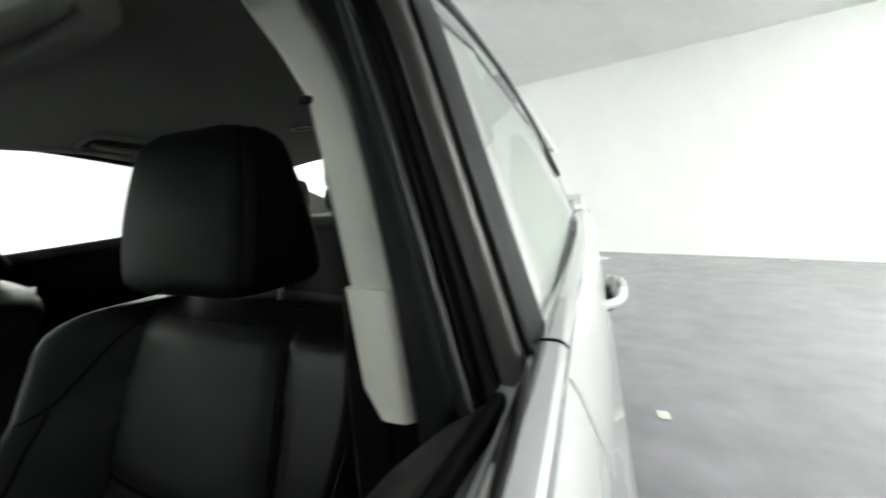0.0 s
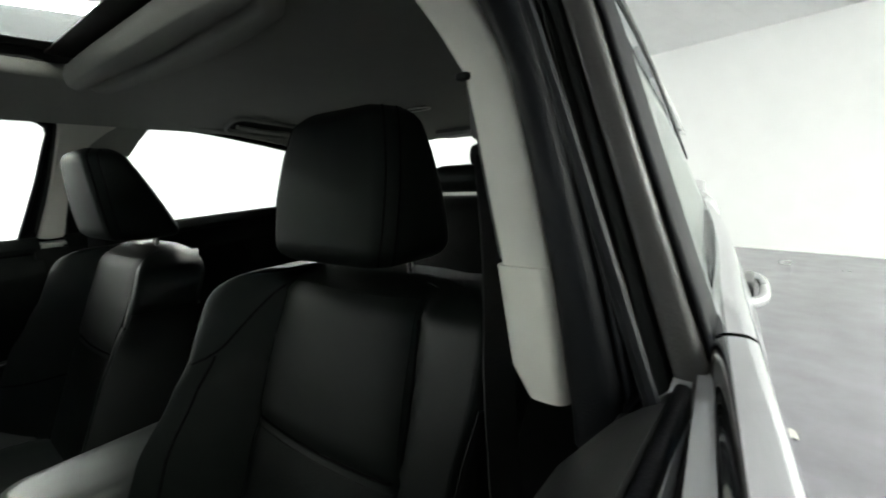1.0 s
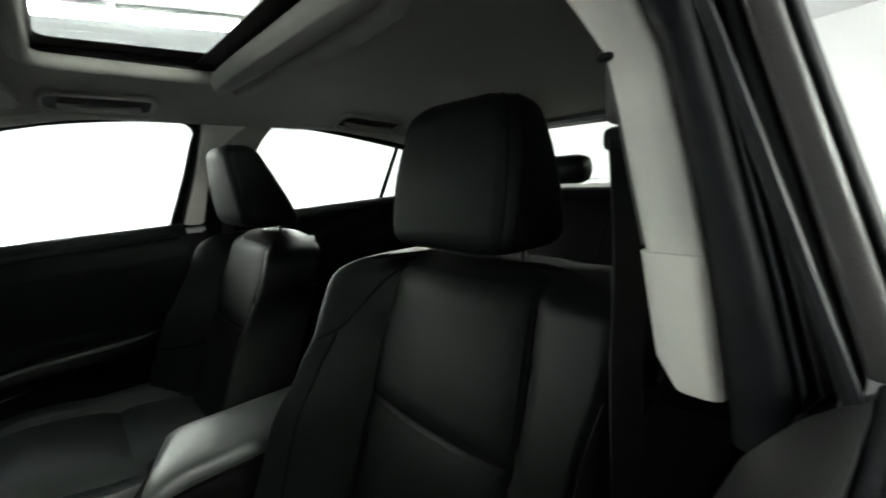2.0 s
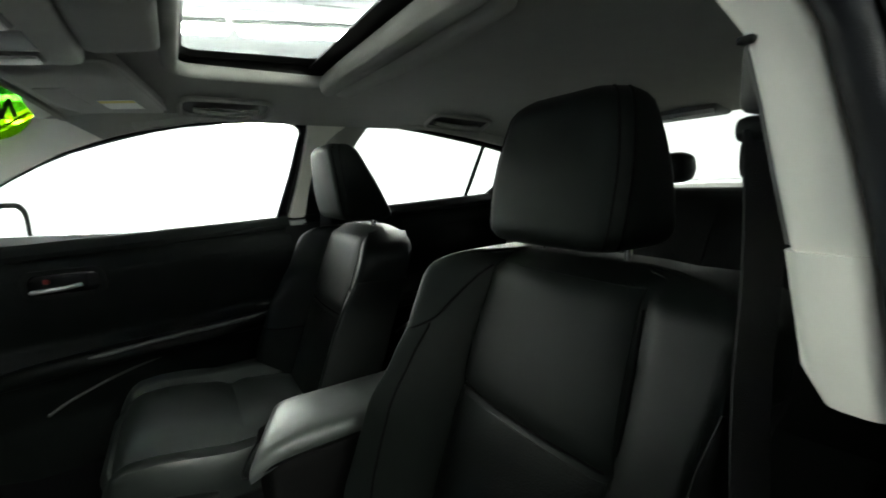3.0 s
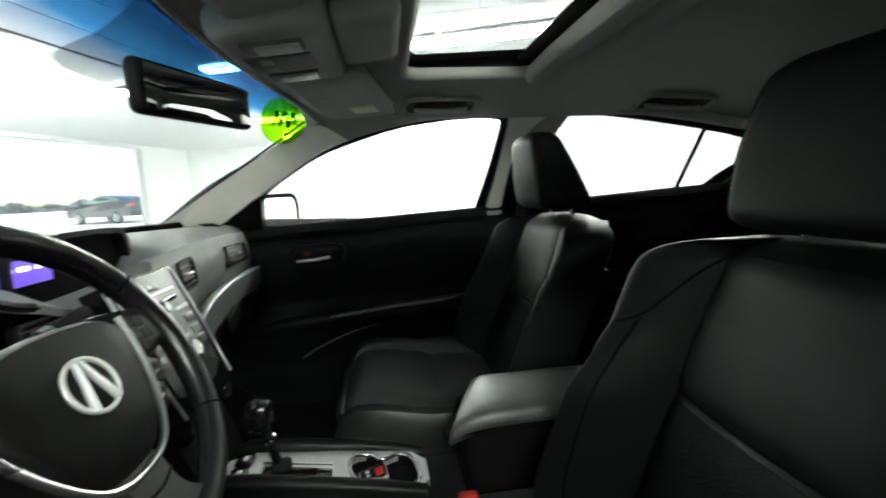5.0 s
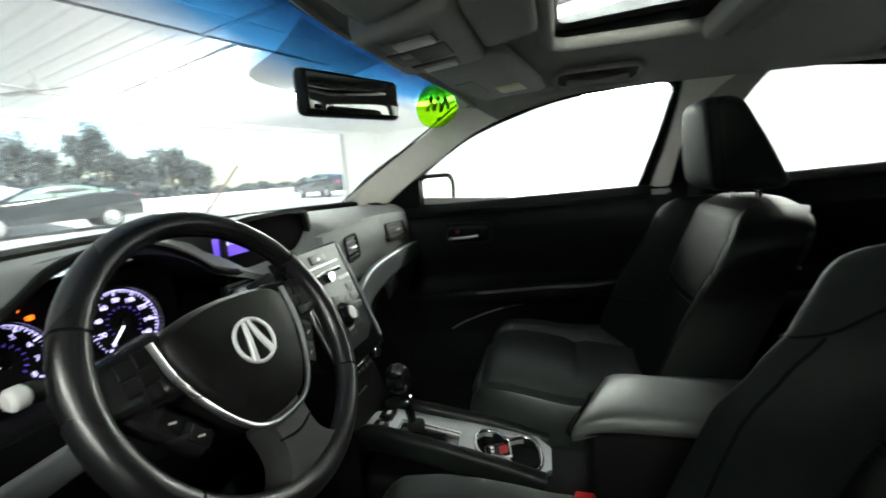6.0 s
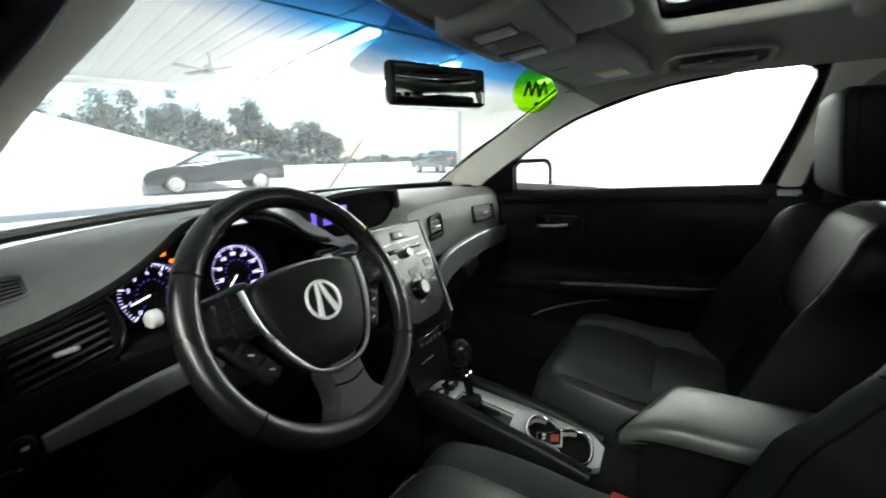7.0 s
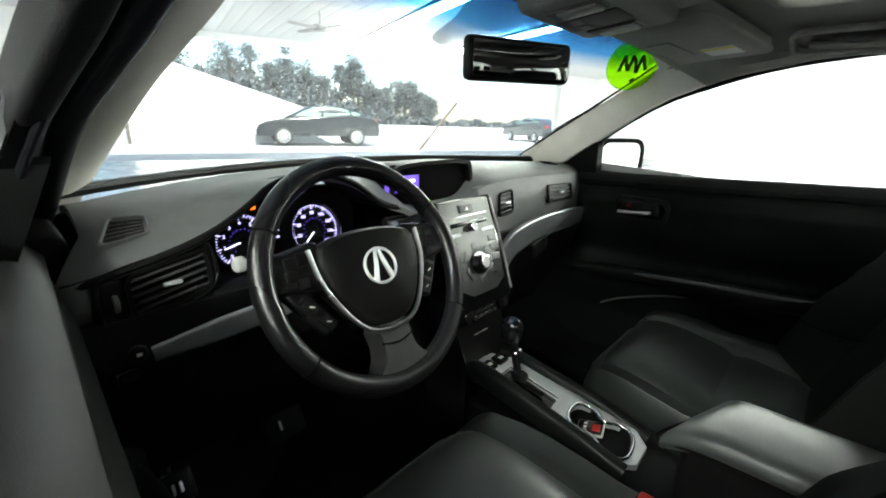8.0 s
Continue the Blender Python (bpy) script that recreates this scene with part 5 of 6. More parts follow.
bm = soft_box((.026, .066, .010), .004, (-.069, -.014, -.002))
bm.transform(dv)
cheek = part("vent_cheek", bm, PLASTIC, dash)
bm = cylinder(.013, .006, 20, .001)
bm.transform(dv @ pose(-.069, -.012, -.002, 0, 90, 0))
part("thumbwheel", bm, DASHGREY, cheek)


def end_wrap_pt(u, v):
    """The dash skin turning down round its outer end."""
    a = u * math.pi / 2
    return (-.662 - .040 * math.sin(a), .964 + .035 * (1 - math.cos(a)) + .03 * v * v, .846 - .012 * math.sin(a) - .100 * v)


part("end_wrap", sheet(end_wrap_pt, 10, 10, (.006, .01, 0)), DASH, dash)
bm = cylinder(.011, .010, 24, .003)
bm.transform(on((-.630, .925, .750), (1, 0, 0), (0, .1, .99)))
part("round_switch", bm, PLASTIC, dash)
bm = block((.006, .004, .0008), (0, 0, .0106), 0)
bm.transform(on((-.630, .925, .750), (1, 0, 0), (0, .1, .99)))
part("switch_mark", bm, LABEL, dash)
vent(on((.203, .930, .849), (.97, -.06, 0), (0, .2, .97)), .058, .064, 5, dash, "center_vent", PLASTIC, .12, True, .1)
vent(on((-.150, .945, .835), (.97, .1, 0), (0, .25, .97)), .10, .055, 4, dash, "inner_vent", PLASTIC, -.05, False)
vent(on((.502, .930, .849), (1, .03, 0), (0, .2, .97)), .165, .054, 4, dash, "passenger_vent", PLASTIC, -.04)
bm = merged(*[block((.006, .04, .002), (.55 + .013 * k, 1.02, .934 - .003 * k), .0008, pose(0, 0, 0, 0, 0, 30)) for k in range(6)])
part("corner_grille", bm, PLASTIC, dash)

# driver side: hooded instruments
def bin_pt(u, v):
    """Black inner wall of the hood, running in from the edge."""
    x = -.60 + .45 * u
    e = edge_at(x)
    p = Vector((e.x, e.y, e.z - .008))
    q = Vector((-.37 + (e.x + .37) * .86, 1.03, .855 + (e.z - .855) * .86))
    return p.lerp(q, v)


part("hood_lining", sheet(bin_pt, 40, 6, (0, 0, .004)), PLASTIC, dash)
part("hood_lip", tube([(p.x, p.y - .002, p.z - .004) for p in EDGE if -.69 < p.x < -.15], .006, 8), PLASTIC, dash)
part("left_surround", plate([Vector(p) for p in ((-.662, .74, 0), (-.662, .825, 0), (-.655, .840, 0), (-.617, .852, 0), (-.568, .861, 0), (-.515, .880, 0), (-.505, .84, 0), (-.495, .74, 0))], [], lambda a, b: (a, .972, b), lambda a, b: (0, .03, 0)), FRAMEGREY, dash)
part("cluster_plate", block((.29, .02, .136), (-.355, 1.04, .842), .004), BLACKHOLE, dash)


def knee_pt(u, v):
    x = -.70 + .60 * u
    return (x, .945 - .02 * math.sin(3.1 * v) + .12 * v * v, .790 - .34 * v)


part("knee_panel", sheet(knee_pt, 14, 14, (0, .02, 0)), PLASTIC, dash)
part("lower_cluster_panel", block((.34, .07, .03), (-.355, .985, .785), .01), PLASTIC, dash)
strip = [(-.617 + .24 * k / 10, .905 - .004 * math.sin(k * .3), .751 + .016 * math.sin(k / 10 * 1.5)) for k in range(11)]
part("metal_strip", sweep(strip, rrect(.012, .034, .005), grow=lambda q: .62 + .38 * min(1, q * 3)), GREYTRIM, dash, "graphite metal trim strip")
part("power_switch", soft_box((.03, .012, .022), .004, (-.645, .935, .715)), GLOSSY, dash)

# ---- instruments ----
def gauge(cx, cy, cz, r, numbers, needle_deg, a0=225, a1=-45):
    g = thing("instrument_dial", "round instrument dial with violet-white glowing scale", "gauge", "instrument dials")
    m = on((cx, cy, cz), (1, 0, 0), (0, .25, .97))
    bm = cylinder(r * 1.06, .004, 40)
    bm.transform(m)
    part("face", bm, BLACKHOLE, g)
    ticks = []
    for k in range(41):
        a = radians(a0 + (a1 - a0) * k / 40)
        big = k % 5 == 0
        w, ln = (.0016, .0075) if big else (.0007, .0045)
        ticks.append(block((ln, w, .0008), (0, 0, 0), 0, pose((r - ln / 2) * math.cos(a), (r - ln / 2) * math.sin(a), .0048) @ pose(0, 0, 0, 0, 0, math.degrees(a))))
    bm = merged(*ticks, loft([[(q * math.cos(radians(a0 + (a1 - a0) * k / 40)), q * math.sin(radians(a0 + (a1 - a0) * k / 40)), .0046) for k in range(41)] for q in (r, r * .985)], False, False))
    bm.transform(m)
    part("scale", bm, DIAL, g)
    fine = merged(*[block((.003, .0006, .0006), (0, 0, 0), 0, pose(r * .47 * math.cos(a), r * .47 * math.sin(a), .0046) @ pose(0, 0, 0, 0, 0, math.degrees(a))) for a in (radians(a0 + (a1 - a0) * k / 14) for k in range(15))])
    fine.transform(m)
    part("inner_scale", fine, VIOLET, g)
    for k, word in enumerate(numbers):
        a = radians(a0 + (a1 - a0) * k / (len(numbers) - 1))
        text("number", word, r * .19, m @ pose(r * .70 * math.cos(a), r * .70 * math.sin(a), .0046), DIAL, g, .0004)
    ring = loft([[(q * math.cos(k * .157), q * math.sin(k * .157), z) for k in range(40)] for q, z in ((r * 1.08, .002), (r * 1.12, .012), (r * 1.04, .012), (r * 1.04, .003))], True, False)
    ring.transform(m)
    part("bezel", ring, GLOSSY, g)
    a = radians(needle_deg)
    bm = block((r * .72, .0022, .001), (0, 0, 0), 0, pose(r * .36 * math.cos(a), r * .36 * math.sin(a), .007) @ pose(0, 0, 0, 0, 0, needle_deg))
    bm.transform(m)
    part("needle", bm, DIALW, g)
    bm = cylinder(r * .13, .006, 20, .001)
    bm.transform(m @ pose(0, 0, .004))
    part("hub", bm, GLOSSY, g)
    return g


DIALW = glow("needle_glow", (0.9, 0.88, 1.0), 1.0)
gauge(-.447, 1.017, .846, .044, "0 1 2 3 4 5 6 7 8".split(), 195)
gauge(-.312, 1.017, .844, .047, "0 20 40 60 80 100 120 140 160".split(), 222)
lamps = thing("warning_lamps", "small glowing amber and red warning lamps", "lamp")
for x, z, mt in ((-.422, .900, AMBER), (-.410, .887, AMBER), (-.436, .904, AMBER), (-.385, .802, RED)):
    part("symbol", soft_box((.008, .002, .006), .001, (x, 1.02, z)), mt, lamps)
info = thing("trip_display", "small violet trip display between the dials", "display")
for z in (.868, .855, .842):
    part("bar", block((.012, .002, .003), (-.385, 1.022, z), 0), DIAL, info)
part("bar", block((.012, .002, .018), (-.254, 1.022, .832), 0), DIAL, info)

# ---- steering wheel ----
def steering_wheel():
    t = thing("steering_wheel", "black leather three-spoke steering wheel with a chrome badge", "steering wheel")
    m = on((-.360, .775, .838), (1, 0, 0), (0, .47, .883)) @ Matrix.Diagonal((1.175, 1.175, 1.175, 1))
    R = .1385

    def put(bm):
        bm.transform(m)
        return bm
    ringp = [(R * math.cos(2 * math.pi * k / 72), R * math.sin(2 * math.pi * k / 72), 0) for k in range(72)]
    part("rim", put(sweep(ringp, disc(.0130, 14, .0125), closed=True)), WHEELSKIN, t)
    for a in (150, 30, 215, 325):
        q = [( (R + .0003) * math.cos(radians(a)) + .0133 * math.cos(radians(j * 30)) * math.cos(radians(a)), (R + .0003) * math.sin(radians(a)) + .0133 * math.cos(radians(j * 30)) * math.sin(radians(a)), .0128 * math.sin(radians(j * 30))) for j in range(12)]
        part("rim_seam", put(tube(q, .0012, 6, True)), STITCH, t)
    hub = [(-.078, .040), (-.05, .052), (0, .056), (.05, .052), (.078, .040), (.074, 0), (.052, -.045), (.030, -.066), (0, -.070), (-.030, -.066), (-.052, -.045), (-.074, 0)]
    line = smooth_line([(a, b, 0) for a, b in hub], 2, True)
    part("hub_pad", put(loft([[(p.x * k, p.y * k, z) for p in line] for k, z in ((.96, -.055), (1.0, -.03), (1.0, -.002), (.97, .006), (.9, .011), (.6, .014), (.25, .0155), (.02, .016))])), HUBSKIN, t)
    edge = smooth_line([(a, b, 0) for a, b in ((-.079, .040), (-.076, 0), (-.054, -.045), (-.032, -.068), (0, -.073), (.032, -.068), (.054, -.045), (.076, 0), (.079, .040))], 3)
    part("hub_trim", put(tube([(p.x * 1.03, p.y * 1.03, .0065) for p in edge], .0030, 8)), SATIN, t, "satin metal hub edge")
    for sx in (-1, 1):
        def wingf(q, p, sx=sx):
            return (q.x, q.y * (1 - .25 * sx * p[0]) + .004, q.z - .012 * (1 - sx * p[0]) * .04)
        part("spoke", put(soft_box((.082, .052, .026), .010, (sx * .103, .018, -.009), (8, 8, 6), wingf)), WHEELSKIN, t)
        part("lower_arm", put(soft_box((.074, .026, .018), .008, (sx * .092, -.020, -.012), turn=pose(0, 0, 0, 0, 0, sx * 56))), WHEELSKIN, t)
        for k, (bx, by) in enumerate(((.089, .034), (.104, .031), (.091, .020), (.106, .017), (.095, .007))):
            part("button", put(soft_box((.0145, .0125, .003), .0014, (sx * bx, by, .0038))), HUBSKIN, t)
        for k in range(3):
            part("lower_button", put(soft_box((.021, .014, .004), .0018, (sx * (.106 - .014 * k), .001 - .021 * k, -.0040), turn=pose(0, 0, 0, 0, 0, sx * 56))), HUBSKIN, t)
            part("button_mark", put(block((.006, .0015, .0006), (sx * (.106 - .014 * k), .001 - .021 * k, -.0018), 0, pose(0, 0, 0, 0, 0, sx * 20))), LABEL, t)
    low = smooth_line([(-.026, -.060, 0), (-.022, -.09, 0), (-.027, -.112, 0), (-.062, -.137, 0), (.062, -.137, 0), (.027, -.112, 0), (.022, -.09, 0), (.026, -.060, 0)], 2, True)
    part("lower_spoke", put(loft([[(p.x * k, -.1 + (p.y + .1) * k, z) for p in low] for k, z in ((.97, -.03), (1, -.018), (1, 0.0), (.94, .005))])), SPOKEGREY, t, "graphite lower spoke")
    part("spoke_line", put(tube(smooth_line([(-.024, -.088, .004), (0, -.094, .007), (.024, -.088, .004)], 2), .0013, 6)), STITCH, t)
    # badge: a chrome oval with a caliper-like mark
    b = part("badge", put(sweep([(.0225 * math.cos(k * .1309), .003 + .0215 * math.sin(k * .1309), .0165) for k in range(48)], disc(.0019, 8), closed=True)), BRIGHT, t, "chrome oval badge")
    for sx in (-1, 1):
        part("badge_bar", put(sweep([(sx * .0026, .0225, .0172), (sx * .0060, .006, .0172), (sx * .0125, -.0150, .0172)], rrect(.0052, .004, .001), grow=lambda q: .75 + .4 * q)), BRIGHT, b)
    # column and stalks
    bm = soft_box((.11, .09, .20), .03, (0, -.01, -.15))
    part("column_cover", put(bm), PLASTIC, t)
    path = smooth_line([(-.03, .03, -.092), (-.08, .05, -.09), (-.115, .056, -.083)], 2)
    st = part("stalk", put(sweep(path, disc(.009, 10, .007))), PLASTIC, t)
    bm = cylinder(.0095, .014, 20, .003)
    bm.transform(Matrix.Translation((-.115, .056, -.083)) @ pose(0, 0, 0, 0, -90))
    part("stalk_knob", put(bm), WHITEPLASTIC, st)
    # wiper stalk, reaching out on the other side of the column
    st = part("stalk", tube([(-.27, .925, .836), (-.20, .905, .853), (-.148, .905, .861), (-.140, .905, .862)], .0105, 12), HUBSKIN, t)
    part("stalk_collar", tube([(-.212, .908, .8505), (-.200, .905, .853)], .0125, 12), SATIN, st, "satin metal collar")
    return t


WHEELSKIN = mat("wheel_leather", (0.007, 0.007, 0.0075), 0.28, vary=0.2, bump=0.06, bump_scale=700)
HUBSKIN = mat("hub_plastic", (0.0045, 0.0045, 0.0045), 0.5, vary=0.12, bump=0.2, bump_scale=800, spec=0.13)
SPOKEGREY = mat("spoke_metal", (0.03, 0.03, 0.03), 0.38, 0.4, vary=0.1)
steering_wheel()

# ---- centre stack and display ----
stack = thing("center_stack", "graphite audio and climate control stack", "control panel")
sf = on((.006, .862, .755), (1, 0, 0), (0, .38, .925)) @ Matrix.Diagonal((.85, .85, .85, 1))


def at_stack(bm):
    bm.transform(sf)
    return bm


STACKMAT = mat("stack_panel", (0.060, 0.062, 0.060), 0.32, 0.7, vary=0.10)
STACKBTN = mat("stack_button", (0.05, 0.05, 0.05), 0.35, 0.4)
SATINPLATE = mat("satin_plate", (0.56, 0.575, 0.57), 0.34, 0.7, vary=0.08)
# The lid's sheen is put into this grey; the leather itself is black.
ARMSKIN = mat("lit_armrest_leather", (0.056, 0.061, 0.058), 0.38, vary=0.2, bump=0.10, bump_scale=420)
part("panel", at_stack(plate([Vector((a, b, 0)) for a, b in ((-.105, -.125), (-.112, .02), (-.112, .165), (.112, .165), (.112, .02), (.105, -.125))], [], lambda a, b: (a, b, 0), lambda a, b: (0, 0, -.04))), GLOSSY, stack, "gloss black panel")
part("face_plate", at_stack(plate([Vector((a, b, 0)) for a, b in ((-.092, -.070), (-.100, .03), (-.103, .160), (.103, .160), (.100, .03), (.092, -.070), (.05, -.092), (-.05, -.092))], [], lambda a, b: (a, b, .0015), lambda a, b: (0, 0, -.006))), STACKMAT, stack, "brushed graphite plate")
for sx in (-1, 1):
    part("chrome_edge", at_stack(tube(smooth_line([(sx * .113, .155, .002), (sx * .117, .02, .002), (sx * .109, -.11, .002)], 2), .0035, 8)), SATIN, stack, "satin metal edge")
part("hazard_switch", at_stack(soft_box((.06, .022, .008), .003, (.0, .137, .002))), STACKMAT, stack)
part("hazard_mark", at_stack(loft([[(-.006, .132, .0065), (.006, .132, .0065), (0, .142, .0065)], [(-.004, .133, .0068), (.004, .133, .0068), (0, .140, .0068)]])), LABEL, stack)
part("disc_slot", at_stack(block((.15, .012, .004), (0, .098, .001), .002)), GLOSSY, stack)
part("upper_line", at_stack(block((.16, .004, .004), (0, .118, .001), .001)), SATIN, stack)
for x in (-.07, .07):
    part("preset_bar", at_stack(soft_box((.055, .010, .006), .002, (x, .072, .0006))), GREYTRIM, stack)
for sx in (-1, 1):
    for k in range(3):
        part("button", at_stack(soft_box((.034, .018, .006), .002, (sx * .078, .045 - .027 * k, .0006))), STACKBTN, stack)
for k in range(6):
    a = radians(60 * k + 30)
    part("round_button", at_stack(soft_box((.03, .02, .005), .002, (.050 * math.cos(a), -.012 + .044 * math.sin(a), .0006), turn=pose(0, 0, 0, 0, 0, 60 * k + 120))), STACKBTN, stack)
for (x, y, r, h) in ((0.0, .085, .0115, .018), (.0, -.012, .031, .008), (.0, -.012, .020, .026)):
    bm = cylinder(r, h, 30, .002)
    bm.transform(pose(x, y, 0))
    k = part("knob", at_stack(bm), GLOSSY, stack, "round control knob")
    if r < .025:
        part("knob_cap", at_stack(sweep([(x + r * .86 * math.cos(j * .2618), y + r * .86 * math.sin(j * .2618), h) for j in range(24)], disc(.0016, 6), closed=True)), CHROME, k)
        bm = cylinder(r * .78, .001, 24)
        bm.transform(pose(x, y, h - .0004))
        part("knob_face", at_stack(bm), WHITEPLASTIC, k)
cf = on((.006, .835, .641), (1, 0, 0), (0, .15, .99)) @ Matrix.Diagonal((.8, .9, .8, 1))
bm = soft_box((.21, .05, .03), .008, (0, 0, -.012))
bm.transform(cf)
climate = part("climate_panel", bm, GLOSSY, stack, "gloss black climate strip")
for x in (-.085, .085):
    bm = cylinder(.017, .016, 24, .002)
    bm.transform(cf @ pose(x, 0, 0))
    k = part("dial", bm, PLASTIC, climate)
    bm = sweep([(x + .016 * math.cos(j * .2618), .016 * math.sin(j * .2618), .014) for j in range(24)], disc(.0012, 6), closed=True)
    bm.transform(cf)
    part("dial_ring", bm, CHROME, climate)
bm = block((.10, .005, .004), (0, -.001, .004), .001)
bm.transform(cf)
part("bright_bar", bm, CHROME, climate)
for j in range(5):
    for y in (.013, -.014):
        bm = soft_box((.016, .009, .005), .002, (-.044 + .022 * j, y, .004))
        bm.transform(cf)
        part("key", bm, STACKBTN, climate)
part("stack_pedestal", loft([[(-.08, .845, .66), (.09, .845, .66), (.09, .93, .66), (-.08, .93, .66)], [(-.08, .845, .61), (.09, .845, .61), (.09, .93, .61), (-.08, .93, .61)], [(-.075, .815, .53), (.085, .815, .53), (.085, .93, .53), (-.075, .93, .53)], [(-.09, .80, .30), (.09, .80, .30), (.09, .93, .30), (-.09, .93, .30)]]), PLASTIC, stack)
part("flap_edge", block((.05, .004, .004), (.0, .836, .582), .001), SATIN, stack)
disp = thing("dash_display", "hooded dashboard display lit in violet", "display")
hood = [(-.135, -.045), (-.135, .0), (-.132, .050), (-.10, .066), (.118, .068), (.138, .050), (.142, -.02), (.142, -.055)]
hl = smooth_line([(a, b, 0) for a, b in hood], 2)
part("hood", loft([[(p.x * k, y, .896 + p.y * k2) for p in hl] + [(q.x * k * .93, y, .896 + q.y * k2 * .86) for q in reversed(hl)] for y, k, k2 in ((.995, 1, 1), (1.09, .95, .9), (1.2, .8, .5))]), PLASTIC, disp)
part("recess", block((.256, .006, .118), (.003, 1.012, .897), .002), BLACKHOLE, disp, "black display face")
part("screen", block((.100, .003, .036), (-.094, 1.0065, .914), .001), VIOLET, disp, "violet glowing screen")
for x, w in ((-.122, .018), (-.094, .018), (-.066, .014)):
    part("screen_mark", block((w, .002, .006), (x, 1.0042, .920), 0), DIALW, disp)

# ---- console, shifter, armrest ----
con = thing("center_console", "black centre console with a satin silver top plate", "console")
CX = -.005
part("body", soft_box((.17, .50, .22), .03, (CX, .56, .352), (8, 12, 8)), PLASTIC, con)
top = [(-.052, .820), (.044, .810), (.052, .66), (.060, .58), (.062, .456), (-.056, .452), (-.064, .58), (-.056, .66)]
hole = [Vector((p.x * .98 + .002, p.y + .004, 0)) for p in smooth_line([(-.044, .585, 0), (.03, .60, 0), (.046, .56, 0), (.02, .535, 0), (.045, .51, 0), (.04, .475, 0), (-.045, .462, 0), (-.052, .51, 0), (-.03, .53, 0)], 2, True)]
slot = [Vector(p) for p in ((-.034, .625, 0), (.012, .630, 0), (.014, .752, 0), (-.030, .752, 0))]


def con_z(y):
    return .500 + .15 * (y - .62)


part("top_plate", plate(smooth_line([(a, b, 0) for a, b in top], 1, True), [hole, slot], lambda a, b: (CX + a, b, con_z(b)), lambda a, b: (0, 0, -.012)), SATINPLATE, con, "satin silver plate")
part("cup_ring", tube([(CX + p.x, p.y, con_z(p.y) + .002) for p in hole], .0044, 10, True), CHROME, con, "chrome cup-holder rim")
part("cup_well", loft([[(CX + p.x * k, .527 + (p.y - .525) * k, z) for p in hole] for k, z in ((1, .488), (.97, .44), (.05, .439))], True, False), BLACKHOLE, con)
part("gate", plate([q * 1.0 for q in slot], [], lambda a, b: (CX + a, b, con_z(b) - .006), lambda a, b: (0, 0, -.004)), GLOSSY, con)
part("gate_rim", tube([(CX + p.x, p.y, con_z(p.y) + .001) for p in slot], .002, 6, True), CHROME, con)
part("gate_slot", block((.014, .09, .004), (CX - .010, .70, con_z(.70) - .004), .001), BLACKHOLE, con)
for sx, up, tall in ((-1, .008, .050), (1, -.004, .040)):
    part("side_rail", sweep(smooth_line([(CX + sx * .064, .80, con_z(.80) + up - .012), (CX + sx * .064, .785, con_z(.785) + up), (CX + sx * .068, .66, con_z(.66) + up), (CX + sx * .072, .55, con_z(.55) + up - .002), (CX + sx * .070, .465, con_z(.465) + up - .012)], 2), rrect(.028, tall, .013)), LEATHER, con, "padded black rail")
for x in (-.026, .016):
    part("heater_switch", soft_box((.034, .030, .012), .004, (CX + x, .785, con_z(.785) + .002)), GLOSSY, con)
    part("switch_mark", block((.012, .008, .001), (CX + x, .782, con_z(.785) + .0085), 0), LABEL, con)
part("chrome_slash", tube([(CX - .032, .752, con_z(.752)), (CX - .036, .622, con_z(.622))], .0035, 8), CHROME, con)
card = thing("key_fob_card", "small grey card with red print lying in the cup holder", "card")
tilted = pose(CX + .012, .556, .470, -14, -12, 14)
for nm, bm, mt in [("card", block((.036, .052, .006), (0, 0, 0), .002), WHITEPLASTIC), ("face", block((.031, .047, .001), (0, 0, .0035), 0), GLOSSY), ("red_print", block((.018, .016, .001), (0, -.012, .0043), 0), REDPLASTIC)] + [("print_bar", block((.005, .006, .001), (-.009 + .009 * k, .010, .0043), 0), LABEL) for k in range(3)]:
    bm.transform(tilted)
    part(nm, bm, mt, card)
sh = thing("gear_lever", "black gear lever with a glossy round knob", "gear lever")
part("shaft", tube([(CX - .008, .715, .50), (CX - .010, .735, .60)], .009, 12), GLOSSY, sh)
part("boot", soft_box((.026, .036, .024), .010, (CX - .008, .715, .526)), PLASTIC, sh)
part("collar", tube([(CX - .022, .728, .578), (CX + .004, .728, .578)], .006, 10), CHROME, sh)
part("knob", soft_box((.046, .050, .060), .022, (CX - .010, .744, .626), (10, 10, 10)), GLOSSY, sh, "glossy black knob")
arm = thing("armrest", "padded black leather console armrest with a stitched edge", "armrest")
def lid_shape(q, p):
    f = max(0, p[1])
    return (q.x, q.y - .075 * (p[0] + 1) / 2 * f ** 2, q.z - .050 * max(0, p[1] - .45) ** 1.7 * (1 - .45 * p[0]) + .006 * (1 - p[0] ** 2) * max(0, p[2]))


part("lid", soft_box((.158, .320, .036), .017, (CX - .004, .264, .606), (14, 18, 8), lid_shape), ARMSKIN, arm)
part("seam", tube(smooth_line([(CX - .0850, .12, .598), (CX - .0850, .32, .598), (CX - .083, .38, .592), (CX - .074, .430, .576), (CX - .032, .421, .576), (CX + .04, .382, .582), (CX + .074, .347, .592), (CX + .0765, .12, .598)], 2), .0022, 6), STITCH, arm)
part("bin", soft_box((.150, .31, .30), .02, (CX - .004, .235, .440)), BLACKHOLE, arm)

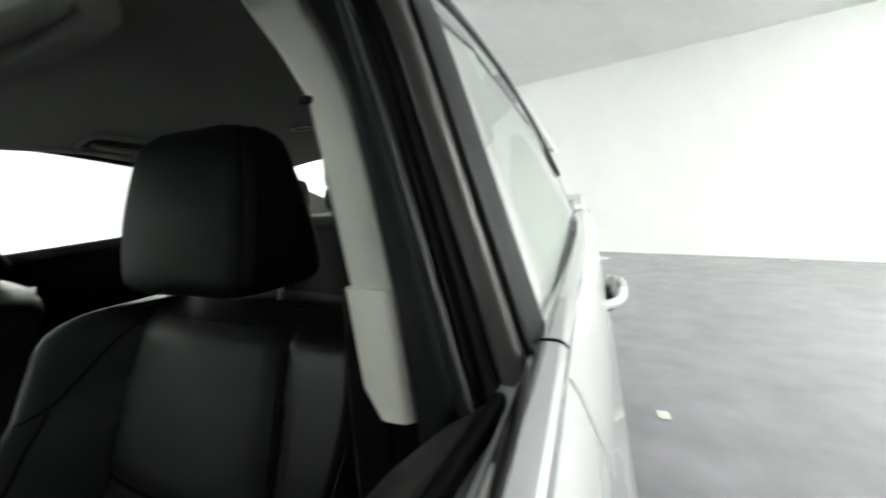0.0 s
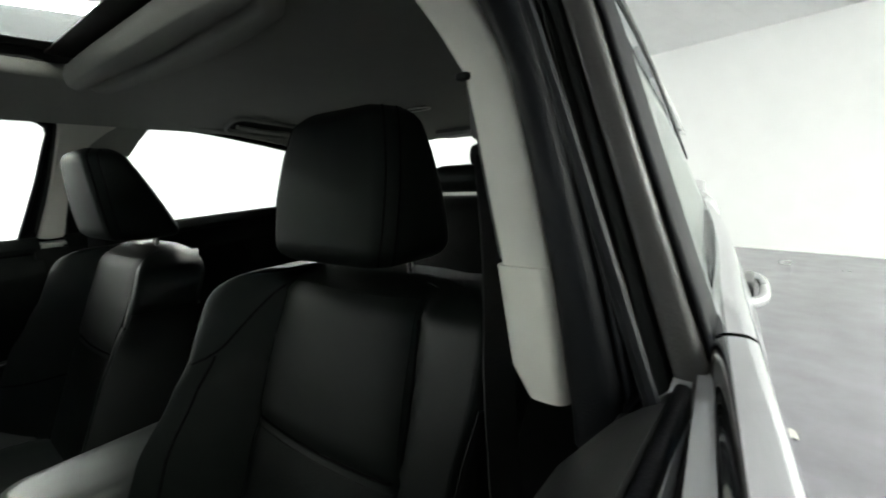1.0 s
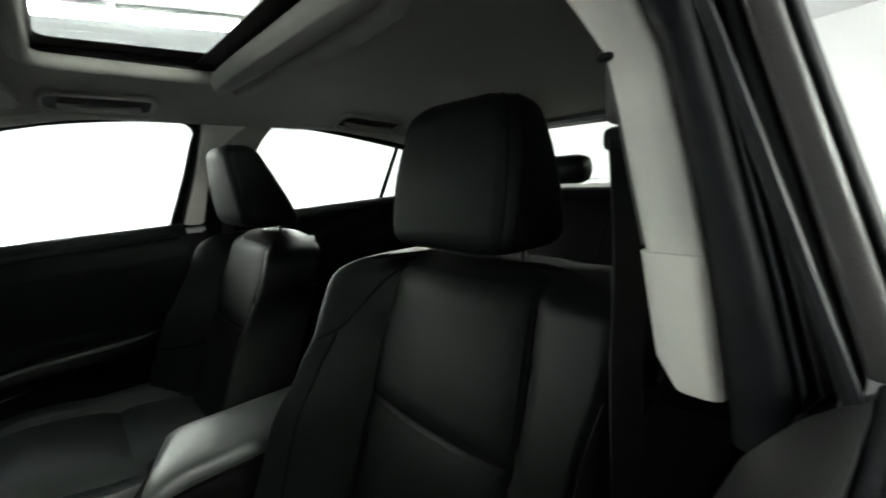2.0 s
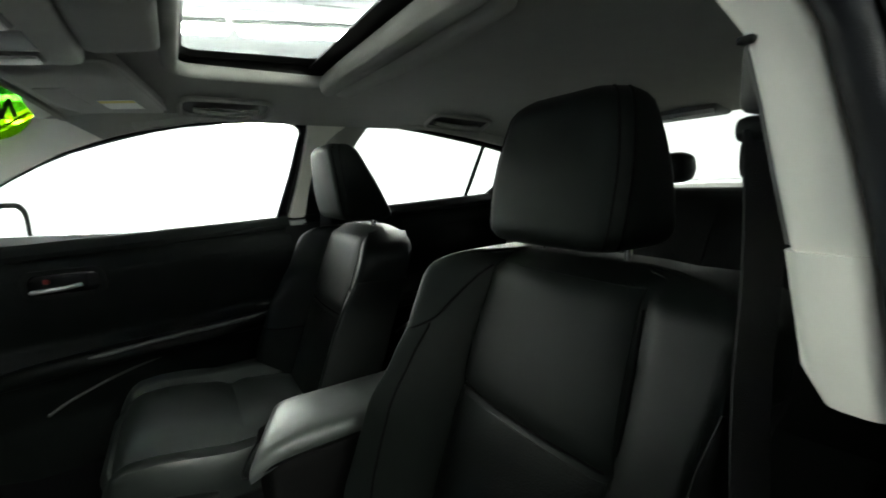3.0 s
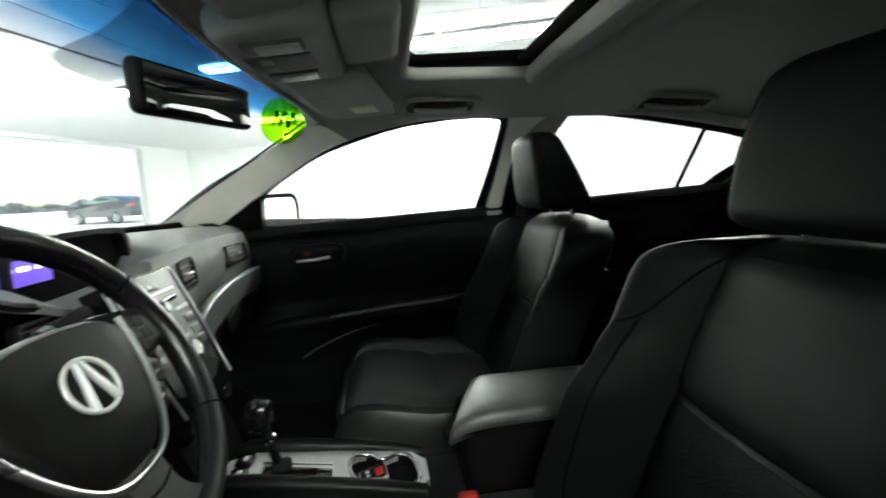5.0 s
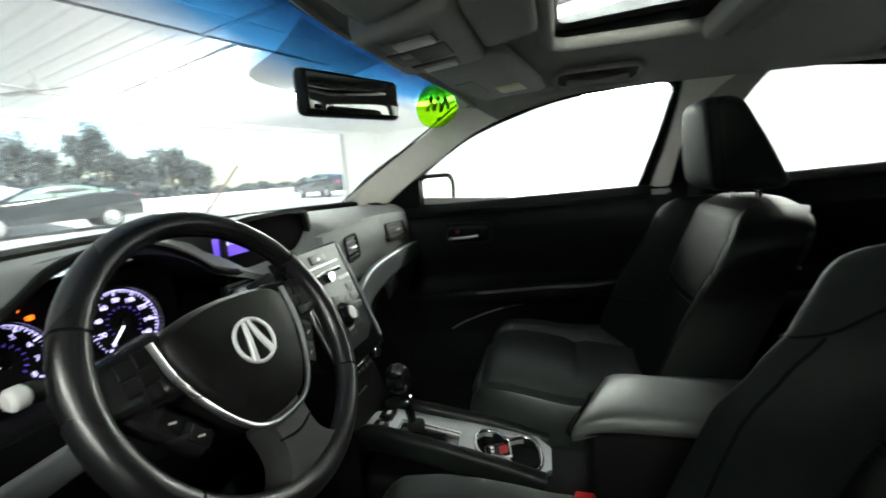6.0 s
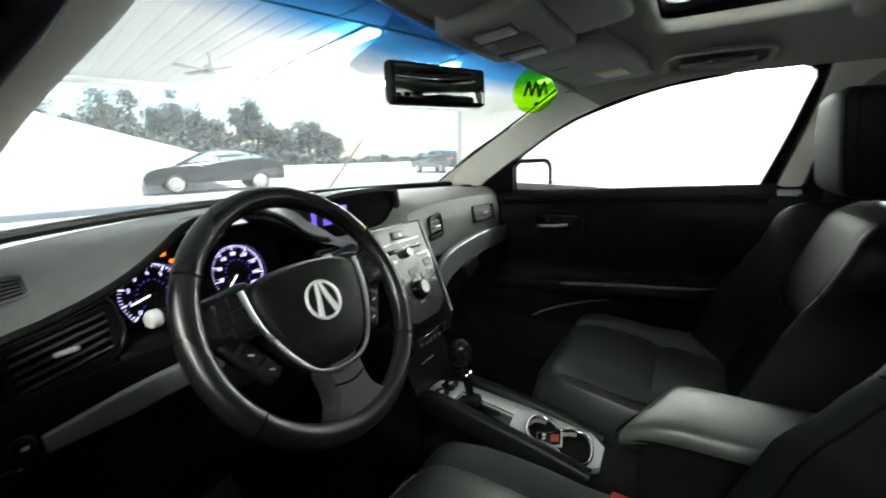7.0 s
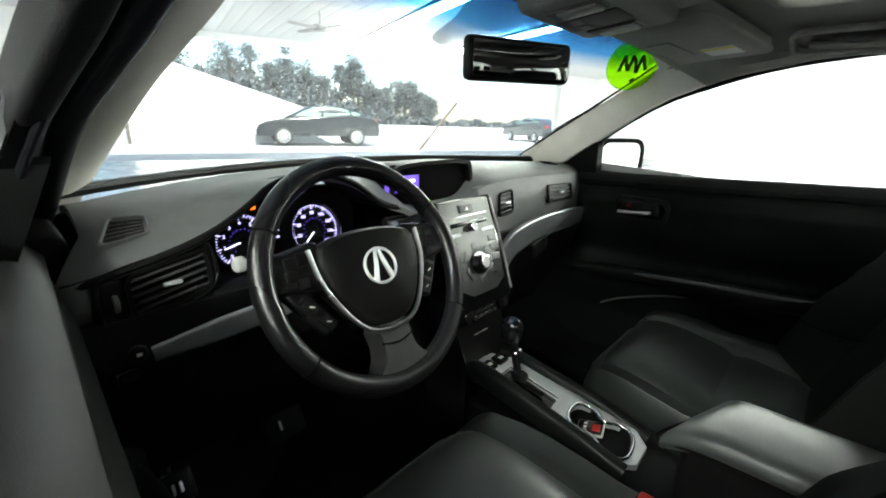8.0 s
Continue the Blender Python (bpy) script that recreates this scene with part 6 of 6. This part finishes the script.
# ---- roof fittings ----
def visor(sg, name, label):
    """A folded sun visor: front and rear edges from its inner clip to the pillar end."""
    t = thing(name, label, "sun visor", "sun visors")
    front = [Vector(p) for p in ((.150, .682, 1.222), (.30, .680, 1.220), (.44, .662, 1.215), (.512, .625, 1.212))]
    rear = [Vector(p) for p in ((.185, .535, 1.246), (.30, .510, 1.238), (.42, .480, 1.226), (.492, .462, 1.217))]

    def along(line, u):
        k = min(int(u * 3), 2)
        return line[k].lerp(line[k + 1], u * 3 - k)

    def flat(u, v):
        """u outwards, v ahead; the corners are rounded off."""
        eu, ev = min(u, 1 - u) / .10, min(v, 1 - v) / .14
        if eu < 1 and ev < 1:
            d = math.hypot(1 - eu, 1 - ev)
            q = 1 / d if d > 1 else 1.0
            eu, ev = 1 - (1 - eu) * q, 1 - (1 - ev) * q
            u, v = (.10 * eu if u < .5 else 1 - .10 * eu), (.14 * ev if v < .5 else 1 - .14 * ev)
        p = along(rear, u).lerp(along(front, u), v)
        return Vector((sg * p.x, p.y, p.z))

    def belly(u, v):
        return .007 * min(1, 10 * min(u, v, 1 - u, 1 - v)) ** .5
    part("flap", sheet(lambda u, v: flat(u, v) - Vector((0, 0, belly(u, v))), 36, 24, (0, 0, .024)), VISOR, t)
    rim = [(k / 24, 1) for k in range(25)] + [(1, 1 - k / 10) for k in range(1, 11)] + [(1 - k / 24, 0) for k in range(1, 25)] + [(0, k / 10) for k in range(1, 10)]
    part("edge", tube([flat(*p) + Vector((0, 0, .004)) for p in rim], .0055, 8, True), VISOR, t, "rolled cloth edge")
    part("mirror_lid", sheet(lambda u, v: flat(.30 + .34 * u, .62 + .26 * v) - Vector((0, 0, .0088)), 6, 4, (0, 0, .002)), VISOR, t, "folding mirror cover")
    part("clip", soft_box((.034, .016, .014), .006, flat(.06, .90) + Vector((-sg * .012, .010, .006))), DASHGREY, t, "grey pivot clip")
    part("pivot_pin", tube([flat(.05, .93) + Vector((-sg * .03, .006, .008)), flat(.05, .93) + Vector((sg * .01, .006, .004))], .0045, 8), SATIN, t, "metal pivot pin")
    if sg > 0:
        part("warning_label", sheet(lambda u, v: flat(.54 + .20 * u, .16 + .34 * v) - Vector((0, 0, .0085)), 6, 4, (0, 0, .001)), LABEL, t, "pale printed label")
        part("label_band", sheet(lambda u, v: flat(.54 + .045 * u, .16 + .34 * v) - Vector((0, 0, .0091)), 3, 4, (0, 0, .0005)), YELLOW, t, "yellow label band")
    return t


YELLOW = mat("yellow_print", (0.55, 0.48, 0.12), 0.6)
visor(1, "sun_visor", "grey folded passenger sun visor with a pale label")
visor(-1, "sun_visor", "grey folded driver sun visor")
oc = thing("overhead_console", "grey overhead console with map lamps", "console")
TILT = pose(0, 0, 0, -6)
part("body", soft_box((.27, .165, .050), .018, (0, .645, 1.242), (10, 10, 6), lambda q, p: (q.x * (1 - .10 * p[1]), q.y, q.z), TILT), VISOR, oc)
part("holder_lid", soft_box((.215, .105, .040), .017, (0, .512, 1.262), (10, 8, 6), None, pose(0, 0, 0, -9)), VISOR, oc, "closed spectacle holder lid")
for sx in (-1, 1):
    bez = part("lamp_bezel", soft_box((.046, .086, .008), .0035, (sx * .076, .645, 1.2170), (6, 6, 4), None, TILT), DASHGREY, oc)
    part("map_lamp", soft_box((.034, .062, .006), .0025, (sx * .076, .638, 1.2125), (6, 6, 4), None, TILT), LENS, bez, "pale map lamp lens")
    part("lamp_switch", soft_box((.030, .016, .007), .003, (sx * .076, .682, 1.2145), (6, 4, 4), None, TILT), DASHGREY, bez)
part("control_pad", soft_box((.076, .100, .007), .003, (0, .650, 1.2165), (6, 6, 4), None, TILT), DASHGREY, oc)
for k in range(2):
    part("roof_switch", soft_box((.028, .020, .008), .003, (-.018 + .036 * k, .670, 1.2130), (6, 4, 4), None, TILT), VISOR, oc)


def rear_mirror():
    t = thing("rear_view_mirror", "black framed rear-view mirror on the windscreen", "mirror")
    m = on((-.012, .772, 1.160), (.955, -.29, .03), (-.03, .0, .99))
    bm = soft_box((.244, .074, .026), .012, (0, 0, -.010), (14, 8, 6))
    bm.transform(m)
    part("case", bm, PLASTIC, t)
    bm = soft_box((.226, .060, .003), .0012, (0, 0, .0028), (10, 6, 2))
    bm.transform(m)
    part("glass", bm, DIMMIRROR, t, "dimmed mirror glass")
    part("stem", tube([(-.02, .795, 1.172), (-.015, .82, 1.185), (-.01, .845, 1.185)], .010, 10), PLASTIC, t)
    part("sensor_base", soft_box((.05, .05, .03), .012, (-.01, .84, 1.190)), PLASTIC, t)
    return t


rear_mirror()


def sticker():
    t = thing("round_sticker", "round green windscreen sticker with dark brush strokes", "sticker")
    m = on((.520, .768, 1.212), (.566, -.65, .08), (-.20, -.45, .85))
    top = .060  # the roof lining's edge trims the disc
    bm = plate([Vector((.070 * math.cos(k * .157), min(top, .070 * math.sin(k * .157)), 0)) for k in range(40)], [], lambda a, b: (a, b, 0), lambda a, b: (0, 0, .001))
    bm.transform(m)
    part("disc", bm, GREEN, t)
    for x0, y0, x1, y1 in ((-.035, -.015, -.025, .026), (-.025, .026, -.012, -.015), (-.012, -.015, -.002, .026), (.002, .02, .012, -.022), (.012, -.022, .022, .024), (.022, .024, .036, -.016), (.0, -.045, .012, -.038)):
        bm = sweep([(x0, y0, .0015), ((x0 + x1) / 2, (y0 + y1) / 2, .0015), (x1, y1, .0015)], rrect(.008, .0012, .0004))
        bm.transform(m)
        part("stroke", bm, INK, t)
    return t


sticker()

# ---- floor and pedals ----
single("cabin_floor", sheet(lambda u, v: (-.72 + 1.44 * u, -.95 + 2.15 * v, .275 + .12 * math.exp(-((-.72 + 1.44 * u + .03) / .14) ** 2) + .35 * max(0, v - .86) / .14 * .6), 24, 24, (0, 0, -.02)), CARPET, "black carpeted cabin floor", "floor", kind="structure")
single("firewall", block((1.40, .03, .62), (0, 1.24, .58), .005), CARPET, "black bulkhead behind the pedals", "bulkhead", kind="structure")
single("floor_mat", soft_box((.44, .55, .012), .005, (.36, .90, .292)), CARPET, "dark carpet floor mat with blue-grey tint", "floor mat")
for nm, x, y, z, w in (("brake_pedal", -.385, 1.06, .42, .085), ("accelerator_pedal", -.15, 1.02, .25, .05), ("foot_rest", -.598, 1.06, .40, .07)):
    t = thing(nm, "black rubber foot pedal with small metal studs", "pedal", "pedals")
    part("pad", soft_box((w, .02, .06), .008, (x, y, z), (8, 4, 6), None, pose(0, 0, 0, -30)), RUBBER, t)
    part("arm", tube([(x, y + .02, z + .01), (x, y + .1, z + .2)], .008, 8), PLASTIC, t)
    for k in range(3 if nm == "foot_rest" else 1):
        part("stud", soft_box((.005, .006, .02), .002, (x - .012 + .012 * k, y - .012, z + .008), (4, 4, 4), None, pose(0, 0, 0, -30)), SATIN, t)
buckle = thing("belt_buckle", "black belt buckle with a red release button", "buckle")
part("body", soft_box((.026, .045, .09), .01, (-.157, .402, .482)), PLASTIC, buckle)
part("button", soft_box((.018, .030, .02), .005, (-.157, .402, .526)), REDPLASTIC, buckle)
